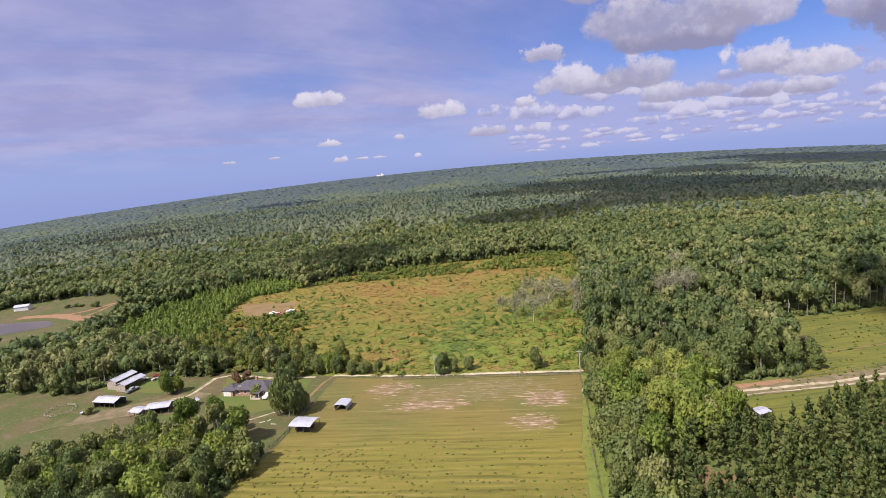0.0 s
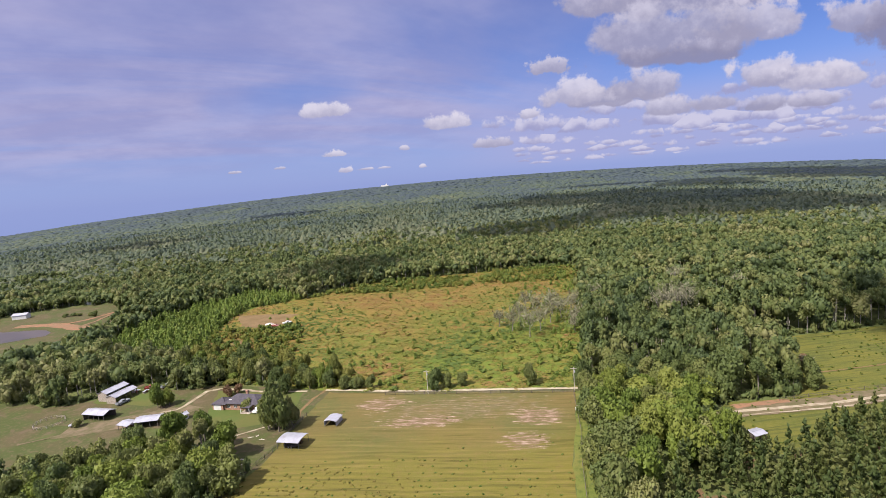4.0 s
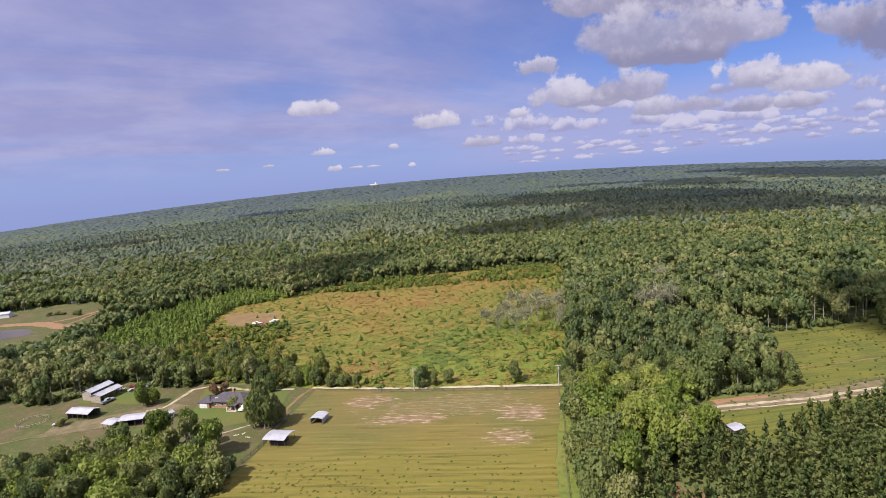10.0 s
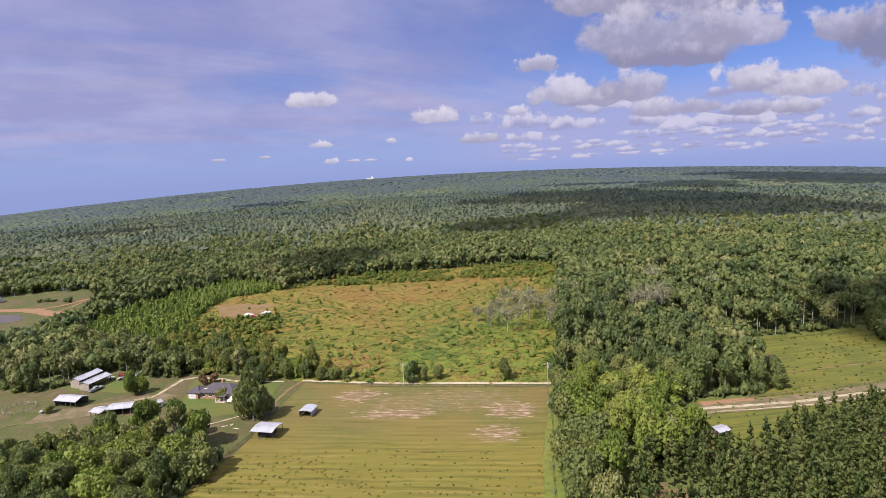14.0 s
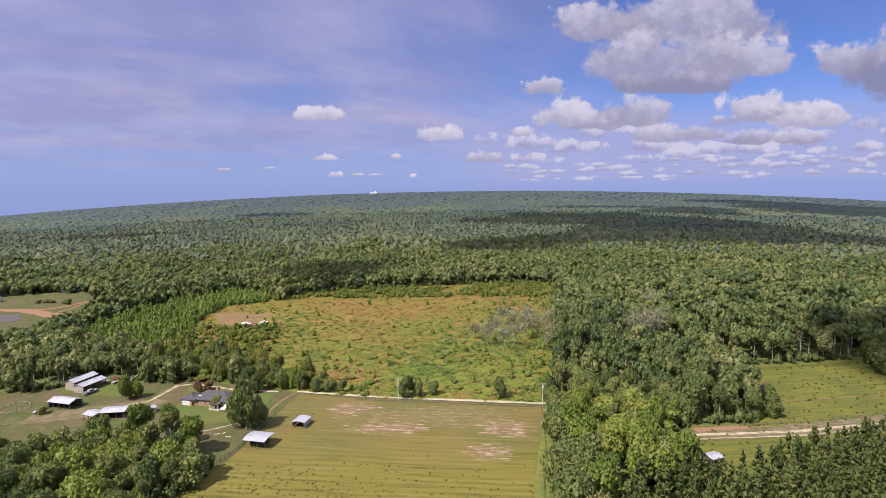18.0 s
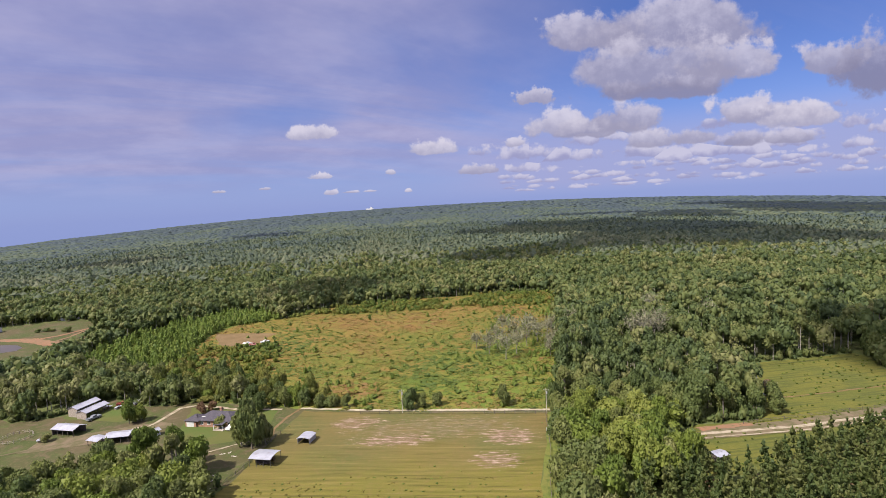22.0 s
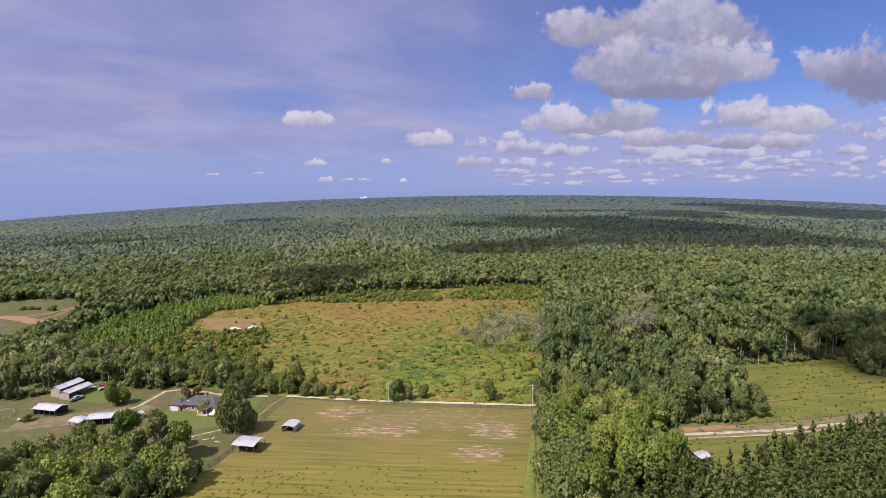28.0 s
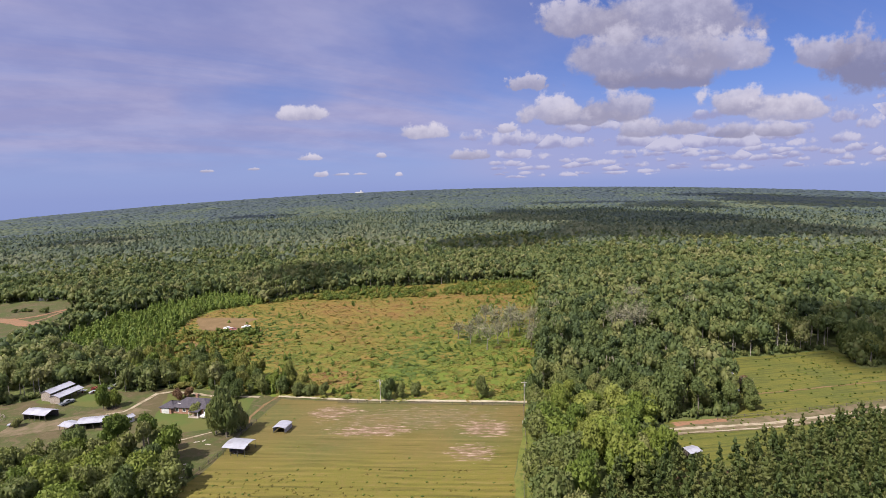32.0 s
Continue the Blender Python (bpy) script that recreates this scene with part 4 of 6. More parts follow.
def plant_woods():
    # near and middle woods
    x, y = scatter(rng, 6.3, 62, 800)
    ok = ~is_open(x, y) & (np.hypot(x, y) + rng.uniform(-130, 80, len(x)) < 720)
    x, y = x[ok], y[ok]
    r = np.hypot(x - EYE_XY[0], y - EYE_XY[1])
    drift = patchy(x, y, 60, 1)
    height = 9.5 + 6.5 * rng.random(len(x)) ** 1.8 + 9 * (drift - 0.5)
    height *= np.where((x < -100) & (x > -215) & (y > 226) & (y < 285), 0.78, 1.0)
    height *= np.where(inside(TALL_STAND, x, y), 1.30, 1.0) * np.where(inside(HOLLOW, x, y), 0.50, 1.0)
    height = np.maximum(height, 4.0)
    radius = 2.6 + 3.4 * rng.random(len(x)) ** 1.7
    tint = np.clip(0.47 + 0.05 * np.clip((r - 330) / 200, 0, 1) + 0.38 * ((x < -60) & (x > -205) & (y > 205) & (y < 290)) + 0.85 * (patchy(x, y, 26, 2) - 0.5) + 0.7 * (patchy(x, y, 85, 14) - 0.5) + rng.normal(0, 0.27, len(x)), 0, 1)
    keep = ~inside(PINES, x, y)
    px, py = scatter(rng, 3.2, 66, 240)
    ok = inside(PINES, px, py) & ~is_open(px, py)
    px, py = px[ok], py[ok]
    x, y, r = np.r_[x[keep], px], np.r_[y[keep], py], np.r_[r[keep], np.hypot(px - EYE_XY[0], py - EYE_XY[1])]
    height, radius, tint = np.r_[height[keep], 6.6 + 4.2 * rng.random(len(px)) ** 1.3 + 1.0 * (py < 125)], np.r_[radius[keep], 1.35 + 0.75 * rng.random(len(px))], np.r_[tint[keep], rng.random(len(px))]
    pine = np.arange(len(x)) >= keep.sum()
    bright = (inside([(33, 60), (38, 118), (40, 150), (44, 186), (60, 186), (84, 176), (80, 150), (62, 138), (48, 118), (46, 60)], x, y) & (rng.random(len(x)) < 0.80))
    bright |= (x < -70) & (y < 168) & (rng.random(len(x)) < 0.38)
    own = np.zeros(len(x), bool)
    for mask, most in ((pine, 200), (~pine & bright, 75), (~pine & ~bright, 150)):
        at = np.flatnonzero(mask & (r < 330))
        own[at[np.argsort(r[at])[:most]]] = True
    for i in np.flatnonzero(own):
        kind = "pine" if pine[i] else "bright" if bright[i] else "broad"
        tree(kind, float(x[i]), float(y[i]), float(height[i]), float(radius[i]) * (1.12 if kind == "bright" else 1.0), "woods round the farm")
    late = ~own & pine
    if late.any():
        tall = [clumps(rng, pine_lobes(rng, 8), 1, 60, 0.26, 0.25, 0.2) for _ in range(4)]
        stuff_of("pine_stand", planted(rng, tall, x[late], y[late], 0 * x[late] + 0.22 * height[late], radius[late], height[late] * 0.25, tint[late]), LEAF["pine"], "dense stand of young pines beside the road", "pines")
    rest = ~own & ~pine
    xs, ys, hs, rs, ts = x[rest], y[rest], height[rest], radius[rest], tint[rest]
    z = land(xs, ys)
    mids = [clumps(rng, broad_lobes(rng, 4), 1, 34, 0.20, 0.38) for _ in range(16)]
    low = np.maximum(hs - 2.3 * rs, 0.05 * hs)
    close = np.hypot(xs - EYE_XY[0], ys - EYE_XY[1]) < 310
    fine = [clumps(rng, broad_lobes(rng, 8), 1, 210, 0.13, 0.25) for _ in range(10)]
    stuff_of("near_woodland", planted(rng, fine, xs[close], ys[close], z[close] + low[close], rs[close] * 1.08, (hs - low)[close] / 1.4, ts[close]), LEAF["broad"], "dense broad-leaved woodland beside the fields", "woods")
    stuff_of("woodland", planted(rng, mids, xs[~close], ys[~close], z[~close] + low[~close], rs[~close] * 1.22, (hs - low)[~close] / 1.4, ts[~close]), LEAF["broad"], "dense mixed green woodland canopy", "woods")
    # lower crowns that close the canopy between the tall ones
    fx, fy = scatter(rng, 6.0, 330, 760)
    ok = ~is_open(fx, fy) & ~inside(PINES, fx, fy)
    for ox, oy in ((4, 0), (-4, 0), (0, 4), (0, -4)):
        ok &= ~is_open(fx + ox, fy + oy)
    fx, fy = fx[ok], fy[ok]
    filler = [clumps(rng, [(0, 0, 0.55, 0.90, 0.60)], 1, 6, 0.42, 0.40) for _ in range(10)]
    stuff_of("lower_canopy", planted(rng, filler, fx, fy, land(fx, fy) + 3.0, 3.4 + 1.6 * rng.random(len(fx)), 3.6 + 3.0 * rng.random(len(fx)), np.clip(rng.normal(0.42, 0.22, len(fx)), 0, 1)), LEAF["broad"], "lower leafy crowns filling gaps in the woodland", "woods")
    edge = (np.hypot(xs, ys) < 560)
    stuff_of("woodland_trunks", planted(rng, [prism(4)], xs[edge], ys[edge], z[edge] - 0.1, 0 * xs[edge] + 0.17, hs[edge] * 0.7, ts[edge]), M["pale_bark"], "pale grey trunks along the woodland edge", "trunks")
    ux, uy = scatter(rng, 3.2, 90, 470)
    near_open = np.zeros(len(ux), bool)
    for ox, oy in ((5, 0), (-5, 0), (0, 5), (0, -5)):
        near_open |= is_open(ux + ox, uy + oy)
    ok = near_open & ~is_open(ux, uy) & ~inside(PINES, ux, uy)
    ux, uy = ux[ok], uy[ok]
    under = [clumps(rng, [(0, 0, 0.5, 0.75, 0.55), (0.4, 0.2, 0.4, 0.5, 0.45)], 1, 26, 0.24, 0.3) for _ in range(6)]
    stuff_of("undergrowth", planted(rng, under, ux, uy, 0 * ux, 1.4 + 1.0 * rng.random(len(ux)), 1.8 + 3.2 * rng.random(len(ux)) ** 1.5, rng.uniform(0.15, 0.75, len(ux))), LEAF["broad"], "leafy undergrowth along the woodland edge", "undergrowth")
    # farther woods; haze is put into the leaf colour, bluer with distance
    x, y = scatter(rng, 9.6, 590, 1560, 0.76)
    away = np.hypot(x, y)
    ok = (away + rng.uniform(-80, 130, len(x)) > 720) & (away + rng.uniform(-60, 60, len(x)) < 1500)
    x, y, away = x[ok], y[ok], away[ok]
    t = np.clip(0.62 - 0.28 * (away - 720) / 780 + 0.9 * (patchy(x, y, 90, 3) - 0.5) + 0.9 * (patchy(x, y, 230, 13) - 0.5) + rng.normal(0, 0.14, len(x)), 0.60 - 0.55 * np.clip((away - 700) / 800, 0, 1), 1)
    far = [clumps(rng, [(0, 0, 0.55, 0.82, 0.60), (0.35, 0.2, 0.45, 0.55, 0.45)], 1, 4, 0.45, 0.38) for _ in range(12)]
    stuff_of("distant_woodland", planted(rng, far, x, y, land(x, y) + 4.0, 4.2 + 3.6 * rng.random(len(x)) ** 1.5, 4.0 + 3.2 * rng.random(len(x)) ** 1.5 + 5 * patchy(x, y, 120, 4), t), LEAF["far"], "distant woodland canopy, greens blued for haze", "woods")
    blob = [(BALLS[1][0] * (1 + rng.uniform(-0.40, 0.40, (12, 1))) * (1, 1, 0.7) + (0, 0, 0.25), BALLS[1][1]) for _ in range(12)]
    for name, spacing, near, end, wide, tall in (("remote_woodland", 15.5, 1500, 2500, 8.0, 3.6), ("horizon_woodland", 34.0, 2500, 4880, 18.0, 3.6)):
        x, y = scatter(rng, spacing, near, end, 0.76)
        away = np.hypot(x, y)
        # Tint falls with distance, which deepens the painted blue haze.
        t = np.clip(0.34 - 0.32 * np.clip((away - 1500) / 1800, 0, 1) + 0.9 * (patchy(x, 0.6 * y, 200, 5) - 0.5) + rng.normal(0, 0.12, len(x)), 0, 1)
        stuff_of(name, planted(rng, blob, x, y, land(x, y) + 6, wide + 0.5 * wide * rng.random(len(x)), tall + tall * rng.random(len(x)) ** 2 + tall * patchy(x, y, 300, 6), t), LEAF["far"], "far woodland towards the horizon, leaf colour blued for haze", "woods")


plant_woods()


def plant_scrub():
    # shrubs and weeds of the clearing
    n = 26000
    x, y = rng.uniform(-160, 95, n), rng.uniform(192, 458, n)
    ok = inside(CLEARING, x, y)
    x, y = x[ok], y[ok]
    keep = rng.random(len(x)) < 0.35 + 0.9 * patchy(x, y, 9, 31)
    x, y = x[keep], y[keep]
    pads = inside([(-156, 350), (-136, 348), (-111, 343), (-110, 322), (-117, 312), (-130, 313), (-142, 318)], x, y)
    x, y = x[~pads], y[~pads]
    dry = patchy(x, y, 45, 8) + 0.35 * (patchy(x, y, 14, 9) - 0.5)
    away = np.clip((y - 215) / 130, 0, 1) * np.clip((75 - x) / 60, 0, 1)
    tint = np.clip(0.26 + 0.42 * away + 1.5 * (dry - 0.5) + rng.normal(0, 0.13, len(x)), 0, 1)
    size = 0.45 + 0.95 * rng.random(len(x)) ** 2.5 * (1.25 - 0.7 * away) * (0.6 + 0.9 * patchy(x, y, 12, 21))
    bush = [clumps(rng, [(0, 0, 0.45, 0.55, 0.5), (0.4, 0.1, 0.3, 0.4, 0.35), (-0.3, 0.3, 0.35, 0.4, 0.4)], 1, 14, 0.30, 0.3) for _ in range(6)]
    weed = [clumps(rng, [(0, 0, 0.2, 0.55, 0.45)], 1, 13, 0.30, 0.3) for _ in range(5)]
    weed = [(v[12:], t[20:] - 12) for v, t in weed]
    big = rng.random(len(x)) < 0.05 + 0.12 * patchy(x, y, 16, 33)
    stuff_of("scrub_bushes", planted(rng, bush, x[big], y[big], 0 * x[big], 1.8 * size[big], 0.95 * size[big], np.clip(tint[big] - 0.16, 0, 1)), LEAF["shrub"], "yellow-green and rusty scrub bushes in the clearing", "scrub")
    stuff_of("scrub_weeds", planted(rng, weed, x[~big], y[~big], 0 * x[~big], 2.7 * size[~big], 0.34 * size[~big], tint[~big]), LEAF["shrub"], "dry orange and green weeds in the clearing", "weeds")
    # saplings
    x, y = rng.uniform(-225, 95, 8200), rng.uniform(205, 458, 8200)
    edge = inside(CLEARING, x, y) & ((x < -88) & (y < 312) & (x + 0.25 * y < -22) | (y > 392) & (patchy(x, y, 18, 12) > 0.42)) & (rng.random(len(x)) < 0.8)
    edge &= ~inside([(-158, 352), (-136, 350), (-109, 345), (-108, 320), (-117, 308), (-132, 310), (-146, 318)], x, y)
    ex, ey = x[edge], y[edge]
    low = [clumps(rng, [(0, 0, 0.32, 0.70, 0.34), (0.3, 0.1, 0.52, 0.5, 0.30), (-0.25, 0.2, 0.62, 0.42, 0.28)], 1, 26, 0.26, 0.3) for _ in range(6)]
    stuff_of("edge_scrub", planted(rng, low, ex, ey, 0 * ex, 1.5 + 1.2 * rng.random(len(ex)), 1.6 + 2.6 * rng.random(len(ex)) ** 1.6, np.clip(0.20 + 0.9 * (patchy(ex, ey, 16, 71) - 0.4) + rng.normal(0, 0.12, len(ex)), 0, 0.75)), LEAF["shrub"], "olive and yellow-green scrub crowding the clearing edge", "scrub")
    ok = inside(YOUNG, x, y)
    x, y = x[ok], y[ok]
    tint = np.clip(rng.normal(0.45, 0.22, len(x)), 0, 1)
    tall = 3.0 + 3.5 * rng.random(len(x)) ** 1.5
    slim = [clumps(rng, [(0, 0, 0.30, 0.75, 0.30), (0.15, 0, 0.58, 0.6, 0.26), (0, 0.1, 0.84, 0.38, 0.22)], 1, 26, 0.26, 0.25) for _ in range(6)]
    stuff_of("saplings", planted(rng, slim, x, y, 0 * x, 1.5 + 1.3 * rng.random(len(x)), tall, tint), LEAF["young"], "bright green saplings crowding the clearing edge", "saplings")
    # slender saplings and tall shrubs on the greener side of the clearing
    n = 3600
    x, y = rng.uniform(-150, 95, n), rng.uniform(205, 450, n)
    side = np.clip((x - (0.19 * y - 55)) / 55, 0, 1) * (0.35 + 0.9 * patchy(x, y, 14, 51)) + 0.7 * np.clip((270 - y) / 60, 0, 1) * np.clip((0 - x) / 60, 0, 1)
    ok = inside(CLEARING, x, y) & (rng.random(n) < 0.025 + 0.50 * side)
    x, y = x[ok], y[ok]
    stuff_of("clearing_saplings", planted(rng, slim, x, y, 0 * x, 0.9 + 1.0 * rng.random(len(x)), 1.2 + 2.8 * rng.random(len(x)) ** 2, np.clip(rng.normal(0.5, 0.28, len(x)), 0, 1)), LEAF["young"], "yellow-green saplings and tall shrubs scattered in the clearing", "saplings")
    # tufts on the hay field and the pasture
    x, y = scatter(rng, 2.6, 90, 330)
    rough = inside(FIELD, x, y) & (rng.random(len(x)) < np.clip((160 - y) / 75, 0.02, 0.55))
    side = inside(RIGHT, x, y) & (rng.random(len(x)) < 0.55 * patchy(x, y, 9, 61))
    ok = rough | side
    x, y = x[ok], y[ok]
    y = np.where(inside(FIELD, x, y), np.round((y + 0.09 * x) / 3.4) * 3.4 - 0.09 * x + rng.normal(0, 0.35, len(y)), np.round((y - 0.15 * x) / 4.6) * 4.6 + 0.15 * x + rng.normal(0, 1.1, len(y)))
    wx, wy = rng.uniform(-68, 30, 2600), rng.uniform(106, 150, 2600)
    thick = inside([(-66, 112), (-66, 142), (-40, 146), (-14, 138), (-14, 108)], wx, wy)
    row = (np.abs(((wy + 0.09 * wx) / 3.4) % 1.0 - 0.5) > 0.30) & (patchy(wx, wy, 10, 41) > 0.45)
    ok = inside(FIELD, wx, wy) & (thick & (rng.random(len(wx)) < 0.30 * patchy(wx, wy, 7, 42) + 0.05) | ~thick & row & (rng.random(len(wx)) < 0.25))
    wx, wy = wx[ok], wy[ok]
    blade = [clumps(rng, [(0, 0, 0.25, 0.5, 0.4)], 1, 11, 0.28, 0.3) for _ in range(5)]
    blade = [(v[12:], t[20:] - 12) for v, t in blade]
    stuff_of("field_weeds", planted(rng, blade, wx, wy, 0 * wx + 0.05, 0.45 + 0.5 * rng.random(len(wx)), 0.16 + 0.30 * rng.random(len(wx)), np.clip(rng.normal(0.50, 0.25, len(wx)), 0, 1)), LEAF["dry"], "olive weeds in rows across the rough end of the field", "weeds")
    tuft = [clumps(rng, [(0, 0, 0.25, 0.35, 0.3)], 1, 8, 0.3, 0.3) for _ in range(4)]
    stuff_of("grass_tufts", planted(rng, tuft, x, y, 0 * x + 0.05, np.where(x > 60, 1.1, 0.85) * (0.7 + 0.6 * rng.random(len(x))), np.where(x > 60, 1.0, 0.38) * (0.6 + 0.6 * rng.random(len(x))), np.where(x > 60, 0.40, 0.45) * rng.random(len(x))), LEAF["shrub"], "dark green weed tufts in rows on the mown field", "tufts")


plant_scrub()


def bare_tree(x, y, height, seed):
    """A leafless grey tree with forked limbs and a haze of twig_spray."""
    rnd = random.Random(seed)
    ob = thing("bare_tree", pose(x, y, 0, 0, 0, rnd.uniform(0, 360)), "leafless grey tree with pale forked limbs", "tree", "grey trees in the clearing")
    bm = bmesh.new()

    def grow(a, way, length, r, depth):
        b = a + way * length
        rod(bm, a, b, r, r * 0.6, 5)
        if depth:
            for _ in range(3 if depth > 1 else 4):
                turn = Vector((rnd.uniform(-1, 1), rnd.uniform(-1, 1), rnd.uniform(0.1, 0.9))).normalized()
                grow(a.lerp(b, rnd.uniform(0.55, 1.0)), (way * 0.7 + turn * 0.75).normalized(), length * rnd.uniform(0.5, 0.72), r * 0.55, depth - 1)

    grow(Vector((0, 0, -0.1)), Vector((rnd.uniform(-0.08, 0.08), rnd.uniform(-0.08, 0.08), 1)).normalized(), height * 0.48, 0.24, 3)
    part("forked_trunk", bm, M["pale_bark" if height > 14 else "grey_limb"], ob)
    r = np.random.default_rng(seed)
    n = 460
    d = r.normal(size=(n, 3)) * (height * 0.17, height * 0.17, height * 0.15) + (0, 0, height * 0.72)
    way = r.normal(size=(n, 3)) * 0.5 + (0, 0, 0.4)
    side = np.cross(way, r.normal(size=(n, 3))) * 0.11
    tri = np.stack([d - side, d + side, d + way * 1.6], 1).reshape(-1, 3)
    twig_spray = new("twig_spray", mesh_np("twig_spray", tri, np.arange(3 * n).reshape(-1, 3), LEAF["grey"], np.repeat(r.random(n), 3)))
    twig_spray.parent = ob
    tagged(twig_spray, kind="stuff")
    return ob


spots = random.Random(9)
for bx, by, bh in ((29.5, 259, 12), (22, 270, 9), (36, 268, 11), (43, 280, 11), (50, 288, 10), (54, 272, 8), (47, 300, 10), (27, 285, 10), (38, 297, 10), (57, 296, 9), (52, 262, 7), (61, 305, 9), (60, 280, 8), (33, 310, 9), (16, 280, 7), (101, 270, 15), (104, 274, 14), (97, 272, 14.5), (108, 271, 15), (112, 276, 14), (150, 300, 13), (128, 330, 13), (72, 300, 12), (66, 262, 11), (121, 193.5, 5)):
    bare_tree(bx, by, bh * 1.2 + spots.uniform(-1, 1), int(bx * 10 + by))


for k in range(52):
    line = [(-236, 350), (-208, 395), (-176, 424), (-136, 406), (-104, 426)]
    f = PICK.random() * 3.999
    a, b = Vector(line[int(f)]), Vector(line[int(f) + 1])
    at = a.lerp(b, f % 1)
    tree("pine", at.x + PICK.uniform(-5, 5), at.y + PICK.uniform(-4, 6), PICK.uniform(11, 15.5), PICK.uniform(1.3, 2.0), "tall pines behind the clearing", "tall slender dark pine at the clearing edge", crown_low=PICK.uniform(3.5, 6.5))


# single trees that stand clear of the woods
SINGLE = [
    ("broad", -306, 386, 2.8, 2.8), ("broad", -301, 388, 2.6, 3.0), ("broad", -296, 387, 2.4, 2.6), ("broad", -284, 384, 3.5, 2.4), ("broad", -279, 380, 4.5, 2.6),
    ("broad", -65.5, 171.5, 18, 4.6), ("broad", -70.0, 174.0, 14, 3.8), ("broad", -62.5, 176, 10, 3.2), ("bright", -124, 199, 10.5, 3.4), ("bright", -120.5, 201, 8, 2.6),
    ("broad", -14.0, 200.5, 9.0, 3.4), ("broad", -9.5, 201, 6.0, 2.4), ("broad", -3.5, 202.5, 5.5, 2.6), ("broad", 22.5, 198.5, 9.0, 2.6), ("broad", 40.5, 194.5, 11.0, 3.0), ("broad", 42.5, 196, 7, 2.5),
    ("broad", -51, 206.5, 6, 2.5), ("broad", -45, 206, 5, 2.4), ("broad", -40, 205.5, 6, 2.2), ("broad", -84.5, 190.5, 4.6, 2.6), ("russet", -99, 206.5, 5.0, 2.2), ("russet", -95.5, 209, 4.6, 2.2),
    ("broad", -147, 185.5, 3.2, 2.0), ("broad", -75, 206, 9, 3.2), ("broad", -81, 213, 10, 3.6), ("russet", 127, 205, 3.6, 2.0), ("broad", 192, 237, 15, 4.6), ("broad", 188.5, 228, 14, 4.4), ("broad", 191, 221.5, 15, 4.6), ("broad", 199, 221.5, 14, 4.4), ("broad", 207, 222, 15, 4.8), ("broad", 197, 231, 17, 5.0), ("broad", 118, 185, 9, 3.4), ("broad", 116, 180, 6, 3), ("broad", 122, 194, 7, 2.6),
    ("broad", -66, 209, 8, 3.0), ("broad", -58, 209, 7.5, 3.0), ("broad", -88, 222, 11, 3.6), ("broad", -96, 222, 10, 3.4), ("broad", -103, 226, 11, 3.6), ("broad", -112, 225, 11, 3.4), ("broad", -120, 227, 12, 3.6),
    ("broad", -128, 222, 9, 3.2), ("broad", -136, 240, 12, 3.6), ("broad", -70, 215, 8, 3.2), ("broad", -79, 222, 9, 3.2), ("broad", -108, 234, 10, 3.4), ("broad", -92, 231, 8, 3.0),
]
THICKET = [(-142, 234), (-115, 221), (-88, 216), (-64, 209), (-44, 206), (-42, 212), (-60, 224), (-85, 238), (-112, 254), (-142, 266)]
hx, hy = scatter(rng, 5.2, 190, 320)
for hx1, hy1 in zip(hx[inside(THICKET, hx, hy)], hy[inside(THICKET, hx, hy)]):
    SINGLE.append((PICK.choice(["olive", "olive", "bright", "olive", "broad"]), float(hx1), float(hy1), PICK.choice((3.5, 5.0, 6.5, 8.5, 10.0)) * PICK.uniform(0.8, 1.1), PICK.uniform(2.2, 3.8)))
for kind, tx, ty, th, tr in SINGLE:
    tree(kind, tx, ty, th, tr, "trees in the open", "rounded green yard tree standing in the open" if kind == "broad" else "", crown_low=th * 0.06)


# ---------------------------------------------------------------- buildings
def gable_roof(length, width, eave, rise, thick, over=0.35):
    """Two sloping plates over a ridge along x; the list of their meshes."""
    l, w = length / 2 + over, width / 2 + over
    drop = rise * over / (width / 2)
    return [slab([(-l, s * w, eave - drop), (l, s * w, eave - drop), (l, 0, eave + rise), (-l, 0, eave + rise)], thick) for s in (-1, 1)]


